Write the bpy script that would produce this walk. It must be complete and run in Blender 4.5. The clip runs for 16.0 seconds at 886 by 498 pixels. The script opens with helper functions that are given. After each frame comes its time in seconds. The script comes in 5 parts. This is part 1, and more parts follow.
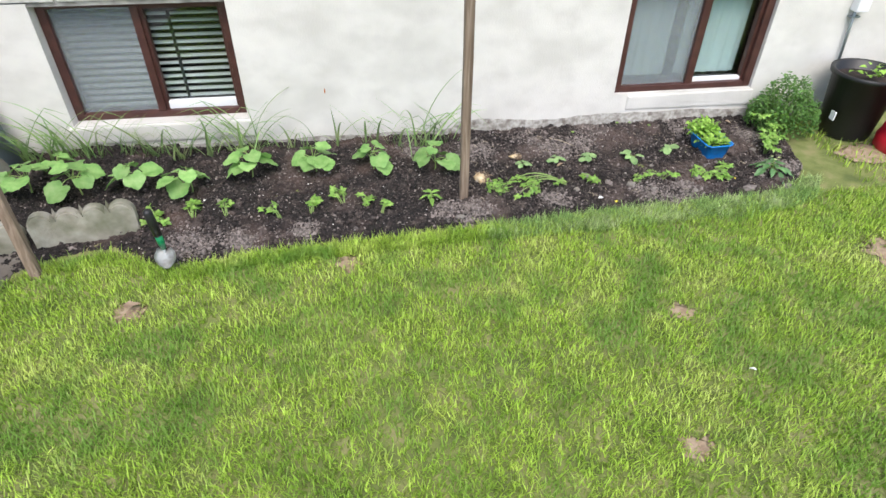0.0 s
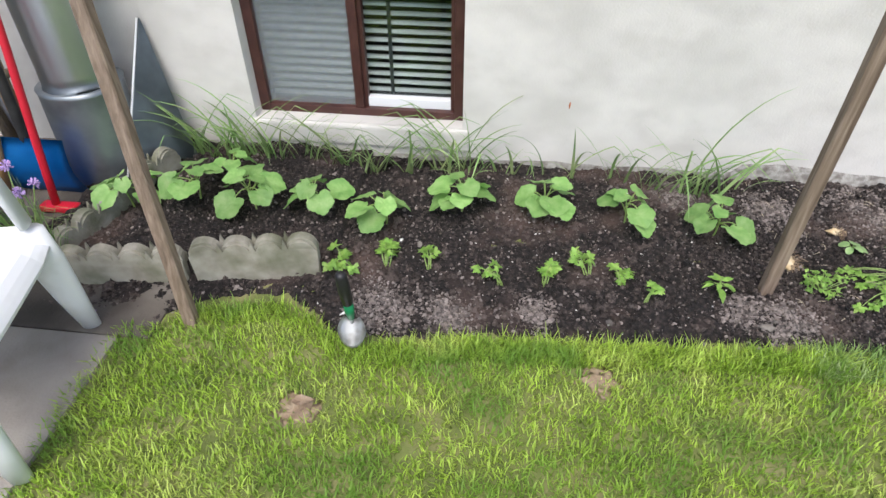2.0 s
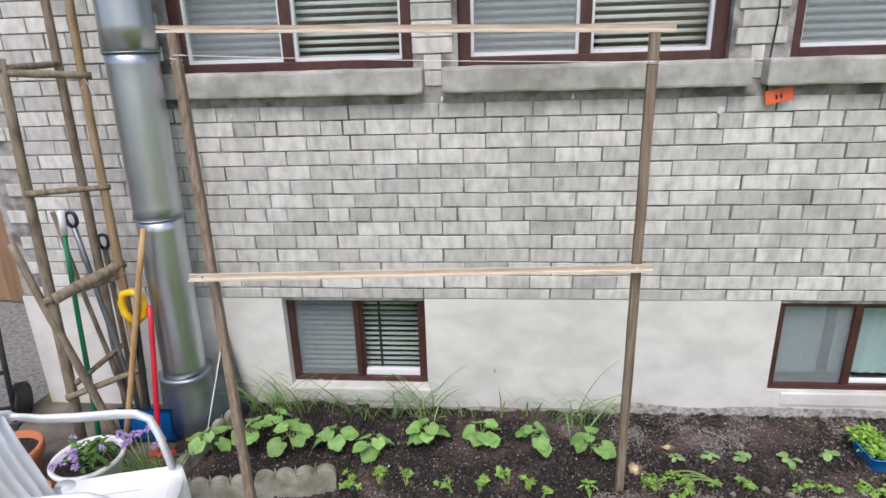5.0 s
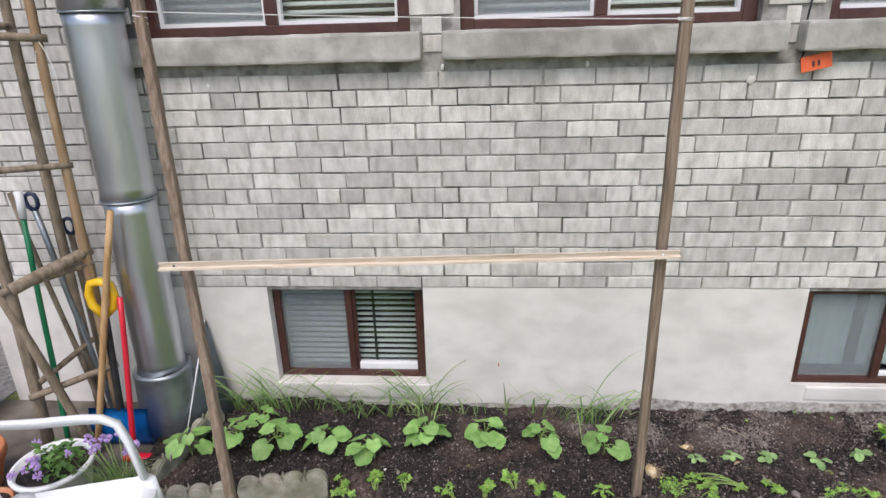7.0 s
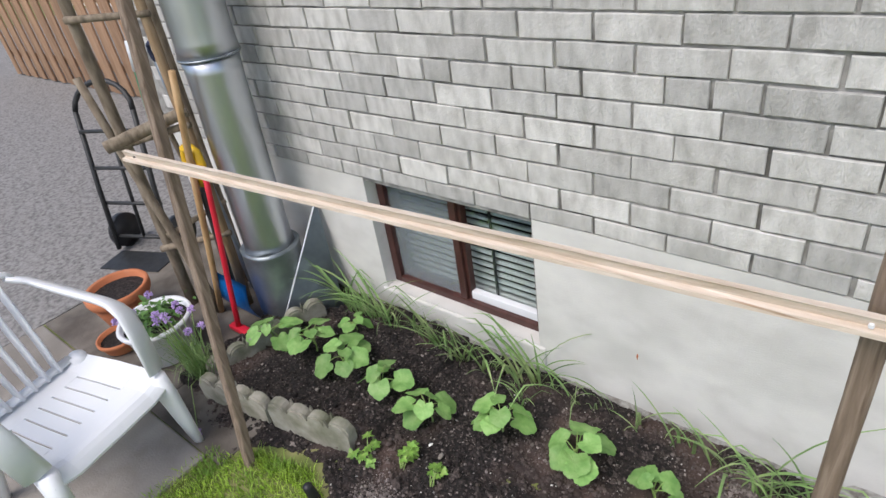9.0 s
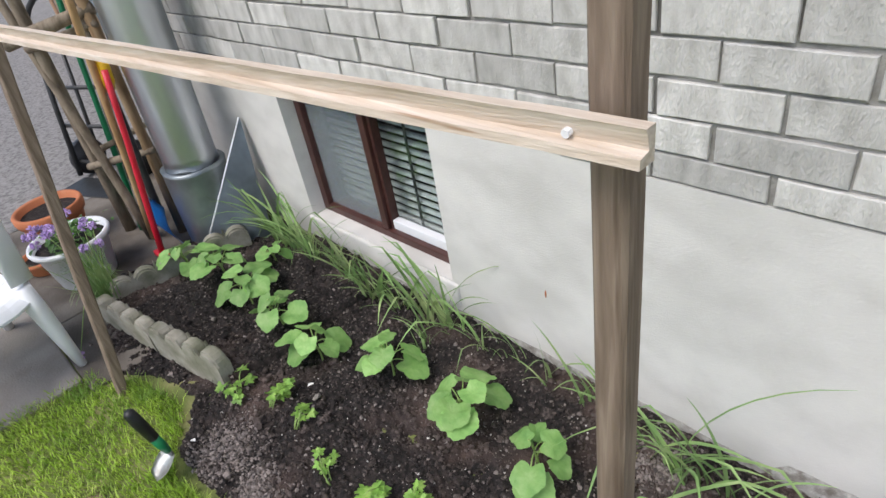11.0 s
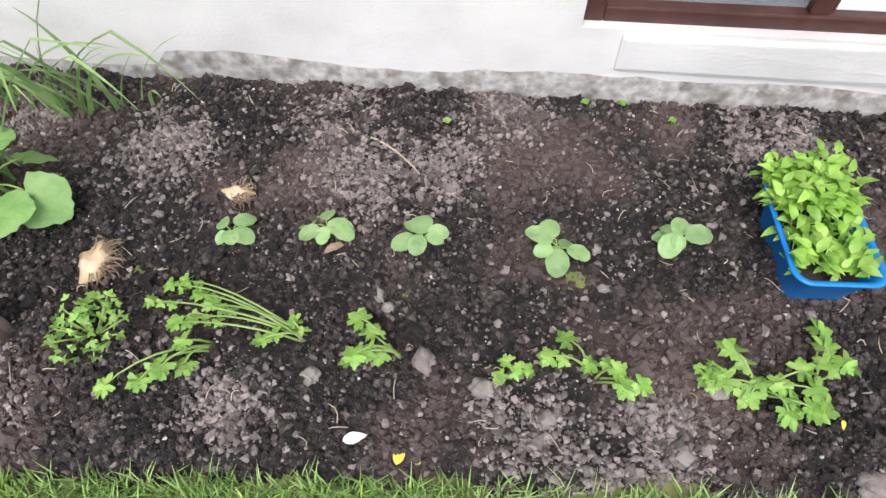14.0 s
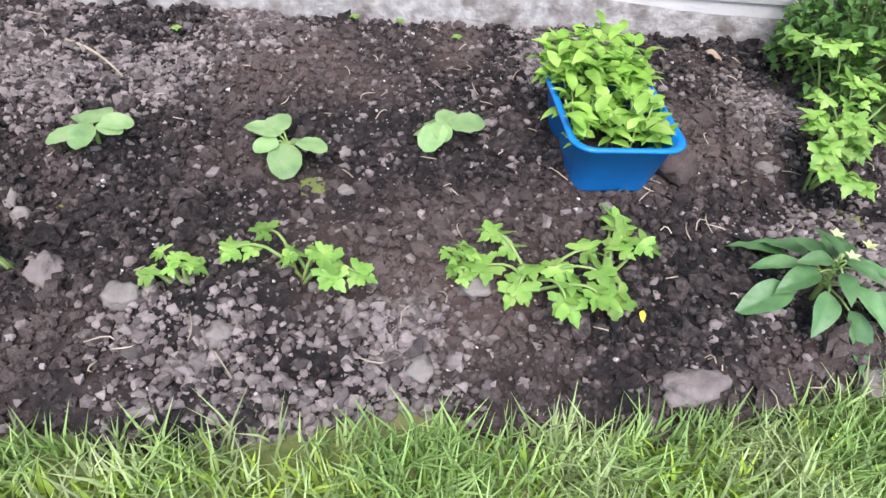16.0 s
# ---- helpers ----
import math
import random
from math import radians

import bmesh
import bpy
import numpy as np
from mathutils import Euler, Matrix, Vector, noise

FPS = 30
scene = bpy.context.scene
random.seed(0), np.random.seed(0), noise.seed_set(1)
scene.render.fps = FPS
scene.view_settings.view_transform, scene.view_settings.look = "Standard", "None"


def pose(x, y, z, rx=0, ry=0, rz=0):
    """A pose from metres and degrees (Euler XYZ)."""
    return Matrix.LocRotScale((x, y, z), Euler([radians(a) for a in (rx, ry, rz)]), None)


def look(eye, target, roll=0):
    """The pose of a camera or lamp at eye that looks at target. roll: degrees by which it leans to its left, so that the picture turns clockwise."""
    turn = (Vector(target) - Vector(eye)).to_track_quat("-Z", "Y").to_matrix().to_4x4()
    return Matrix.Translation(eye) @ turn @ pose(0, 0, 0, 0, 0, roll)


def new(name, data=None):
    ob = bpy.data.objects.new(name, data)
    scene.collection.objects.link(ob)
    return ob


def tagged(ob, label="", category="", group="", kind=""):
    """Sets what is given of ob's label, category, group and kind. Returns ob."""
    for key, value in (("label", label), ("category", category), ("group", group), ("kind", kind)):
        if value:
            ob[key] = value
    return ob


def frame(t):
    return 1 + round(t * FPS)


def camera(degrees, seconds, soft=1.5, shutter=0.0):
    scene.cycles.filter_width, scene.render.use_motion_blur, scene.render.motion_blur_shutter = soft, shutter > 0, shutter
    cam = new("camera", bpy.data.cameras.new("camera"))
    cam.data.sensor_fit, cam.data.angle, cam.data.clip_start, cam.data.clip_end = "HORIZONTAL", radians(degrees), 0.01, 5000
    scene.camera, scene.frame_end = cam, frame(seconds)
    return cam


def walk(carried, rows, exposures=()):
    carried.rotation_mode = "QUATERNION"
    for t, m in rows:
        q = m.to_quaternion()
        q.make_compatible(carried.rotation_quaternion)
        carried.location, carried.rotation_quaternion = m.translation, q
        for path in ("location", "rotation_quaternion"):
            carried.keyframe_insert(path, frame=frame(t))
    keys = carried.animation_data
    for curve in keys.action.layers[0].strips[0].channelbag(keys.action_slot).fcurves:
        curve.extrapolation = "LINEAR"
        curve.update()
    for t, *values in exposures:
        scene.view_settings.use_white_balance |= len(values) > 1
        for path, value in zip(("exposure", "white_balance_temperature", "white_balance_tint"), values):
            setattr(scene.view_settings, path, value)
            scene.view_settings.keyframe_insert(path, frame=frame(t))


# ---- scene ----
cam = camera(73.0, 16.0)
PATH = [
    (0, (1.276, -2.609, 1.247), (1.506, -1.045, 0.021), 0.6),
    (0.5, (1.22, -2.256, 1.155), (1.098, -0.717, -0.117), -0.1),
    (1, (1.088, -2.114, 1.077), (0.791, -0.558, -0.143), -0.5),
    (1.5, (0.898, -1.96, 1.096), (0.628, -0.454, -0.191), -0.0),
    (2, (0.913, -1.86, 1.079), (0.732, -0.347, -0.216), -0.1),
    (2.5, (0.968, -2.052, 1.213), (0.918, -0.463, -0.0), 0.1),
    (3, (1.036, -2.128, 1.282), (1.026, -0.467, 0.168), -1.0),
    (3.5, (1.051, -2.522, 1.555), (1.034, -0.756, 0.615), -1.5),
    (4, (1.029, -2.826, 1.776), (1.006, -1.003, 0.952), -0.8),
    (4.5, (1.126, -2.803, 1.811), (0.975, -0.933, 1.119), -1.6),
    (4.7, (1.119, -2.783, 1.804), (0.949, -0.9, 1.149), -1.8),
    (6.8, (1.15, -2.66, 1.772), (0.965, -0.794, 1.079), -1.9),
    (7, (1.063, -2.53, 1.713), (0.914, -0.665, 1.007), -1.7),
    (7.5, (1.081, -2.295, 1.678), (0.83, -0.495, 0.843), -2.2),
    (8, (1.2, -1.96, 1.612), (0.663, -0.295, 0.632), -4.8),
    (8.2, (1.341, -1.825, 1.686), (0.627, -0.318, 0.581), -6.4),
    (10.3, (1.775, -0.96, 1.14), (0.425, 0.12, 0.125), -11.6),
    (10.5, (1.809, -0.957, 1.137), (0.482, 0.11, 0.089), -11.6),
    (11, (1.876, -0.935, 1.146), (0.596, 0.12, 0.029), -10.7),
    (11.5, (2.072, -1.004, 1.064), (0.836, -0.052, -0.187), -10.2),
    (12, (2.195, -1.047, 0.937), (1.04, -0.051, -0.357), -8.1),
    (12.5, (2.156, -0.915, 0.819), (1.205, -0.006, -0.688), -10.6),
    (13, (2.2, -0.87, 0.737), (1.474, 0.05, -0.883), -10.0),
    (13.5, (2.292, -0.887, 0.689), (1.842, 0.223, -0.913), -5.7),
    (14, (2.343, -0.894, 0.697), (2.226, 0.219, -0.96), -0.8),
    (14.5, (2.488, -0.914, 0.64), (2.587, 0.275, -0.965), 3.4),
    (15, (2.631, -0.941, 0.451), (2.801, 0.38, -1.041), 4.3),
    (15.5, (2.64, -0.937, 0.338), (2.831, 0.422, -1.117), 5.4),
    (16, (2.598, -0.939, 0.355), (2.749, 0.452, -1.074), 6.3),
]
walk(cam, [(t, look(eye, target, roll)) for t, eye, target, roll in PATH],
     [(0, 0.76, 6550, 10), (1.0, 0.6, 6550, 11), (2.0, 0.58, 6550, 11), (3.0, 0.66, 6520, 12), (3.5, 0.5, 6500, 11), (4.0, 0.4, 6500, 12), (7.0, 0.32, 6650, 14), (8.2, 0.33, 6550, 12),
      (10.5, 0.34, 6500, 12), (11.5, 0.44, 6550, 11), (12.5, 0.82, 6760, 13), (13.0, 0.93, 6800, 12), (13.5, 0.9, 6650, 12), (14.5, 0.76, 6380, 14), (15, 0.9, 6250, 16), (16, 1.0, 6150, 17)])

# ---- light ----
world = bpy.data.worlds.new("sky")
scene.world = world
world.use_nodes = True
sky = world.node_tree.nodes.new("ShaderNodeTexSky")
sky.sky_type, sky.sun_disc, sky.sun_elevation, sky.sun_rotation = "NISHITA", False, radians(55), radians(165)
sky.air_density, sky.dust_density, sky.ozone_density = 1.0, 2.0, 1.0
background = world.node_tree.nodes["Background"]
background.inputs["Strength"].default_value = 0.15
world.node_tree.links.new(sky.outputs[0], background.inputs[0])
sun = new("sun", bpy.data.lights.new("sun", "SUN"))
sun.data.energy, sun.data.angle, sun.data.color = 1.8, radians(35), (1, 0.965, 0.925)
sun.matrix_world = look((0.2, -4.0, 6.5), (1.2, 0, 0))


# ---- materials ----
def surface(name, colours, scale=8.0, rough=0.8, bump=0.3, bump_scale=120.0, metal=0.0, vary="", spread=0.35, stain=None, stain_scale=2.0,
            stain_span=(0.45, 0.7), space="Position", stretch=(1, 1, 1), gloss=0.5, distort=0.0, through_light=0.0):
    """A Principled surface: a ramp of colours over noise, a per-piece lightness, broad stains and a fine bump."""
    m = bpy.data.materials.new(name)
    m.use_nodes = True
    nt = m.node_tree
    n, link = nt.nodes.new, nt.links.new
    b = nt.nodes["Principled BSDF"]
    if space == "Position":
        where = n("ShaderNodeNewGeometry").outputs["Position"]
    else:
        where = n("ShaderNodeTexCoord").outputs["Object"]
    mapping = n("ShaderNodeMapping")
    mapping.inputs["Scale"].default_value = stretch
    link(where, mapping.inputs["Vector"])

    def noisy(s, detail=4.0):
        t = n("ShaderNodeTexNoise")
        t.inputs["Scale"].default_value, t.inputs["Detail"].default_value, t.inputs["Distortion"].default_value = s, detail, distort
        link(mapping.outputs[0], t.inputs["Vector"])
        return t.outputs["Fac"]

    ramp = n("ShaderNodeValToRGB")
    els = ramp.color_ramp.elements
    while len(els) < len(colours):
        els.new(0.5)
    for k, c in enumerate(colours):
        els[k].position = 0.3 + 0.4 * k / max(1, len(colours) - 1)
        els[k].color = (*c, 1)
    link(noisy(scale), ramp.inputs[0])
    colour = ramp.outputs[0]
    if vary:
        if vary == "object":
            rnd = n("ShaderNodeObjectInfo").outputs["Random"]
        else:
            rnd = n("ShaderNodeNewGeometry").outputs["Random Per Island"]
        span = n("ShaderNodeMapRange")
        span.inputs["To Min"].default_value, span.inputs["To Max"].default_value = 1 - spread, 1 + spread
        link(rnd, span.inputs["Value"])
        mul = n("ShaderNodeMix")
        mul.data_type, mul.blend_type = "RGBA", "MULTIPLY"
        mul.inputs["Factor"].default_value = 1
        link(colour, mul.inputs["A"])
        link(span.outputs[0], mul.inputs["B"])
        colour = mul.outputs["Result"]
    if stain:
        fac = n("ShaderNodeMapRange")
        fac.inputs["From Min"].default_value, fac.inputs["From Max"].default_value = stain_span
        link(noisy(stain_scale, 3.0), fac.inputs["Value"])
        mix = n("ShaderNodeMix")
        mix.data_type = "RGBA"
        link(fac.outputs[0], mix.inputs["Factor"])
        link(colour, mix.inputs["A"])
        mix.inputs["B"].default_value = (*stain, 1)
        colour = mix.outputs["Result"]
    link(colour, b.inputs["Base Color"])
    b.inputs["Roughness"].default_value, b.inputs["Metallic"].default_value = rough, metal
    b.inputs["Specular IOR Level"].default_value = gloss
    if bump:
        bp = n("ShaderNodeBump")
        bp.inputs["Strength"].default_value, bp.inputs["Distance"].default_value = bump, 0.004
        link(noisy(bump_scale, 5.0), bp.inputs["Height"])
        link(bp.outputs[0], b.inputs["Normal"])
    if through_light:
        tr = n("ShaderNodeBsdfTranslucent")
        link(colour, tr.inputs["Color"])
        mx = n("ShaderNodeMixShader")
        mx.inputs[0].default_value = through_light
        link(b.outputs[0], mx.inputs[1])
        link(tr.outputs[0], mx.inputs[2])
        link(mx.outputs[0], nt.nodes["Material Output"].inputs["Surface"])
    return m


def glassy(name, rough=0.02, tint=(0.9, 0.95, 0.95)):
    m = bpy.data.materials.new(name)
    m.use_nodes = True
    nt = m.node_tree
    mx = nt.nodes.new("ShaderNodeMixShader")
    lw = nt.nodes.new("ShaderNodeLayerWeight")
    lw.inputs["Blend"].default_value = 0.5
    pw = nt.nodes.new("ShaderNodeMath")
    pw.operation = "POWER"
    pw.inputs[1].default_value = 4.0
    nt.links.new(lw.outputs["Facing"], pw.inputs[0])
    fr = nt.nodes.new("ShaderNodeMapRange")
    fr.inputs["To Min"].default_value, fr.inputs["To Max"].default_value = 0.05, 0.9
    nt.links.new(pw.outputs[0], fr.inputs["Value"])
    tr = nt.nodes.new("ShaderNodeBsdfTransparent")
    tr.inputs["Color"].default_value = (*tint, 1)
    gl = nt.nodes.new("ShaderNodeBsdfGlossy")
    gl.inputs["Roughness"].default_value = rough
    nt.links.new(fr.outputs[0], mx.inputs[0])
    nt.links.new(tr.outputs[0], mx.inputs[1])
    nt.links.new(gl.outputs[0], mx.inputs[2])
    nt.links.new(mx.outputs[0], nt.nodes["Material Output"].inputs["Surface"])
    return m


def screen_cloth(name, colour, solid):
    """Insect screen or thin fogged sheet: part of the light passes straight through."""
    m = bpy.data.materials.new(name)
    m.use_nodes = True
    nt = m.node_tree
    mx = nt.nodes.new("ShaderNodeMixShader")
    mx.inputs[0].default_value = solid
    tr = nt.nodes.new("ShaderNodeBsdfTransparent")
    b = nt.nodes["Principled BSDF"]
    b.inputs["Base Color"].default_value = (*colour, 1)
    b.inputs["Roughness"].default_value = 0.5
    nt.links.new(tr.outputs[0], mx.inputs[1])
    nt.links.new(b.outputs[0], mx.inputs[2])
    nt.links.new(mx.outputs[0], nt.nodes["Material Output"].inputs["Surface"])
    return m


BRICK = surface("grey_brick", [(.44, .425, .395), (.57, .555, .523), (.67, .653, .62)], 26, .88, .9, 210, vary="object", spread=.2,
                stain=(.27, .262, .243), stain_scale=2.6, stain_span=(.56, .8), stretch=(1, 1, .45))
BRICK_FAR = surface("grey_brick_far", [(.44, .425, .395), (.57, .555, .523), (.67, .653, .62)], 26, .88, .9, 210, vary="island", spread=.2,
                    stain=(.27, .262, .243), stain_scale=2.6, stain_span=(.56, .8), stretch=(1, 1, .45))
MORTAR = surface("mortar", [(.2, .193, .18), (.34, .33, .31), (.42, .405, .38)], 22, .95, .7, 160, stain=(.13, .125, .115), stain_scale=6, stain_span=(.5, .62))
STUCCO = surface("painted_render", [(.62, .6, .565), (.7, .68, .645), (.74, .72, .68)], 7, .88, .4, 120, stain=(.58, .565, .53), stain_scale=3, stretch=(1, 1, 1.35))
SILL = surface("stone_sill", [(.33, .325, .3), (.45, .44, .41), (.52, .51, .48)], 14, .9, .5, 90, stain=(.25, .245, .22), stain_scale=5)
FRAME_BROWN = surface("brown_paint", [(.06, .023, .019), (.088, .034, .027)], 30, .45, .15, 200, stain=(.05, .016, .013), stain_scale=12)
BLIND = surface("blind_white", [(.58, .59, .57), (.68, .69, .67)], 10, .5, .05)
# Near-black, so the colour itself carries the gloom of the unlit rooms.
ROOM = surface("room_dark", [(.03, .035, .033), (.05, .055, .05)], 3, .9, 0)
CURTAIN = surface("pale_curtain", [(.42, .5, .5), (.52, .6, .6)], 2.5, .8, .1, 40, stretch=(6, 1, .2))
GLASS = glassy("window_glass")
SCREEN = screen_cloth("insect_screen", (.3, .34, .36), .38)
# Dark soil; its near-black low end also holds the shade between clods.
SOIL = surface("soil", [(.004, .0032, .003), (.014, .011, .01), (.05, .038, .034)], 80, .95, 1.0, 260, stain=(.075, .05, .042), stain_scale=4.2,
               stain_span=(.53, .68))
CLOD = surface("soil_clods", [(.011, .0085, .0077), (.038, .03, .027), (.1, .079, .07)], 130, .96, 1.0, 420, vary="island", spread=.85, stain=(.13, .098, .086), stain_scale=4.2,
               stain_span=(.5, .68))
GRIT = surface("white_grit", [(.4, .38, .35), (.6, .58, .55)], 40, .8, .2, 300, vary="island", spread=.4)
PEBBLE = surface("pebbles", [(.13, .115, .1), (.27, .245, .215)], 40, .8, .3, 300, vary="island", spread=.5)
TURF = surface("turf_base", [(.1, .13, .035), (.17, .2, .058), (.26, .245, .11)], 12, .95, .8, 150)
GRASS = surface("lawn_grass", [(.27, .43, .055), (.41, .57, .085), (.54, .64, .17)], 6.5, .5, 0, vary="island", spread=.55, stain=(.22, .39, .06),
                stain_scale=5.5, stain_span=(.5, .66), through_light=.4)
EDGE_GRASS = surface("edge_grass", [(.2, .35, .09), (.31, .46, .14), (.45, .53, .25)], 9, .5, 0, vary="island", spread=.6, through_light=.3)
POLE = surface("brown_pole", [(.2, .125, .065), (.3, .2, .11), (.36, .26, .16)], 10, .75, .3, 70, stretch=(4, 4, .6))
# Paving dirt, darkened further so the colour includes the shade near the wall.
DIRT_SHADE = surface("dirty_shaded_paving", [(.09, .078, .066), (.15, .13, .11), (.2, .18, .155)], 7, .95, .6, 120, stain=(.06, .05, .04), stain_scale=4)
DRY = surface("dry_crumbs", [(.13, .108, .097), (.24, .207, .19)], 60, .95, .5, 300, vary="island", spread=.6)
WOOD = surface("weathered_wood", [(.145, .105, .074), (.22, .162, .118), (.31, .24, .182)], 14, .85, .6, 60, space="Object", stretch=(6, 6, .4), distort=.5, stain=(.11, .075, .05), stain_scale=7, stain_span=(.6, .72))
PINE = surface("raw_pine", [(.52, .42, .32), (.63, .53, .43), (.72, .64, .55)], 22, .78, .4, 70, space="Object", stretch=(.35, 5, 5), distort=.4,
               stain=(.3, .17, .085), stain_scale=9, stain_span=(.66, .72))
BRANCH = surface("grey_branch", [(.12, .095, .065), (.22, .175, .125), (.3, .25, .185)], 14, .85, .6, 90, stretch=(3, 3, .8))
ASH = surface("tool_handle_wood", [(.36, .21, .09), (.48, .3, .14), (.55, .37, .2)], 10, .6, .2, 70, stretch=(4, 4, .6))
GALV = surface("galvanised_steel", [(.5, .53, .57), (.7, .73, .77)], 6, .36, .08, 9, metal=1.0, stretch=(1, 1, .25), stain=(.42, .44, .45), stain_scale=7)
BRIGHT = surface("bright_steel", [(.68, .69, .7), (.82, .83, .84)], 20, .42, .05, 80, metal=.6, stain=(.5, .48, .45), stain_scale=30)
GALV_DULL = surface("dull_galvanised", [(.28, .32, .35), (.4, .44, .47)], 8, .42, .15, 30, metal=.85, stain=(.2, .22, .23), stain_scale=6)
WHITE_PLASTIC = surface("white_resin", [(.76, .78, .8), (.82, .83, .85)], 6, .35, .05, 60, stain=(.66, .67, .66), stain_scale=9, stain_span=(.6, .85))
TERRACOTTA = surface("terracotta", [(.42, .14, .06), (.52, .19, .085)], 9, .85, .3, 120, stain=(.48, .3, .2), stain_scale=7, stain_span=(.58, .75))
BLACK_PLASTIC = surface("black_plastic", [(.012, .012, .013), (.02, .02, .022)], 12, .45, .1)
RED_PLASTIC = surface("red_plastic", [(.55, .012, .03), (.66, .02, .045)], 9, .4, .05)
BLUE_PLASTIC = surface("blue_plastic", [(.0, .17, .55), (.01, .24, .68)], 14, .35, .08, 60)
NAVY = surface("navy_plastic", [(.012, .022, .06), (.02, .03, .08)], 14, .45, .05)
YELLOW = surface("yellow_plastic", [(.72, .42, .01), (.8, .5, .02)], 14, .4, .05)
GREEN_PAINT = surface("green_paint", [(.0, .16, .06), (.01, .22, .09)], 14, .4, .05)
BLACK_STEEL = surface("black_steel", [(.016, .017, .018), (.035, .036, .037)], 30, .5, .2, 80)
ORANGE = surface("orange_tag", [(.75, .12, .04), (.85, .16, .06)], 20, .6, .05)
CONCRETE = surface("patio_concrete", [(.24, .215, .19), (.32, .29, .26), (.38, .35, .31)], 5, .9, .5, 140, stain=(.2, .18, .155), stain_scale=2.3)
SCALLOP = surface("mossy_concrete", [(.25, .235, .19), (.36, .34, .285), (.42, .405, .35)], 16, .92, .6, 120, stain=(.16, .165, .11), stain_scale=10)
GRAVEL = surface("gravel_drive", [(.12, .115, .11), (.23, .22, .21), (.3, .29, .275)], 45, .95, .8, 120)
FENCE = surface("cedar_fence", [(.26, .15, .085), (.36, .225, .135)], 10, .85, .4, 60, vary="object", spread=.2, stretch=(4, 4, .4))
CREAM = surface("cream_siding", [(.7, .66, .6), (.75, .71, .65)], 3, .8, .1)
ROOFING = surface("dark_roof", [(.05, .045, .04), (.08, .075, .07)], 18, .9, .4)
LEAF_CUC = surface("cucumber_leaf", [(.17, .36, .09), (.25, .46, .13), (.34, .53, .19)], 28, .55, .35, 130, vary="object", spread=.22, through_light=.22)
LEAF_SEED = surface("seedling_leaf", [(.19, .34, .12), (.29, .46, .18), (.38, .53, .24)], 34, .5, .25, 150, vary="object", spread=.18, through_light=.22)
LEAF_CEL = surface("celery_leaf", [(.16, .33, .055), (.25, .46, .085), (.37, .54, .14)], 40, .5, .25, 160, vary="object", spread=.25, through_light=.25)
LEAF_TUB = surface("pale_leaf", [(.21, .42, .055), (.31, .55, .085), (.43, .63, .15)], 40, .5, .2, 160, vary="island", spread=.3, through_light=.28)
LEAF_DARK = surface("pepper_leaf", [(.07, .17, .055), (.11, .24, .085), (.17, .31, .12)], 40, .42, .25, 140, vary="object", spread=.2, through_light=.15)
LEAF_BUSH = surface("herb_leaf", [(.06, .16, .03), (.11, .24, .05), (.17, .31, .08)], 20, .55, .15, 140, vary="island", spread=.4, through_light=.22)
BLADE = surface("long_blade", [(.16, .3, .09), (.27, .42, .15), (.46, .55, .26)], 9, .5, .1, 60, vary="object", spread=.4, through_light=.25)
STEM = surface("green_stem", [(.2, .32, .08), (.3, .42, .13)], 30, .55, .1)
YELLOW_LEAF = surface("yellow_leaf", [(.6, .5, .04), (.72, .62, .1)], 40, .6, .1)
PURPLE = surface("chive_flower", [(.42, .28, .6), (.58, .42, .72)], 60, .8, .2, vary="island", spread=.25)
ROOT = surface("pale_root", [(.36, .22, .1), (.6, .45, .26), (.7, .6, .42)], 26, .85, .5, 120)
STRAW = surface("dry_straw", [(.4, .33, .22), (.58, .5, .38)], 30, .85, .1, vary="island", spread=.3)
WHITE_THREAD = surface("white_string", [(.7, .7, .68), (.8, .8, .78)], 30, .8, 0)
CLAY = surface("bare_clay", [(.22, .15, .1), (.34, .25, .17), (.42, .33, .24)], 30, .95, .8, 120)
STAIN = surface("grey_base_coat", [(.25, .235, .21), (.37, .352, .322), (.5, .485, .45)], 55, .94, 1.0, 170, stain=(.17, .15, .128), stain_scale=22, stain_span=(.5, .66))


# ---- building helpers ----
def thing(name, label, category, at=(0, 0, 0), turn=0.0, group="", kind=""):
    ob = new(name)
    ob.empty_display_size = 0.05
    ob.matrix_basis = pose(*at, rz=turn)
    return tagged(ob, label, category, group, kind)


def mesh_of(name, bm, material, smooth=True):
    bmesh.ops.recalc_face_normals(bm, faces=bm.faces)
    me = bpy.data.meshes.new(name)
    bm.to_mesh(me)
    bm.free()
    me.materials.append(material)
    if smooth:
        me.polygons.foreach_set("use_smooth", [True] * len(me.polygons))
    return me


def part(name, bm, material, parent, label="", smooth=False):
    ob = new(name, mesh_of(name, bm, material, smooth) if isinstance(bm, bmesh.types.BMesh) else bm)
    ob.parent = parent
    return tagged(ob, label)


def single(name, bm, material, label, category, at=(0, 0, 0), turn=0.0, smooth=False, group="", kind=""):
    ob = new(name, mesh_of(name, bm, material, smooth))
    ob.matrix_basis = pose(*at, rz=turn)
    return tagged(ob, label, category, group, kind)


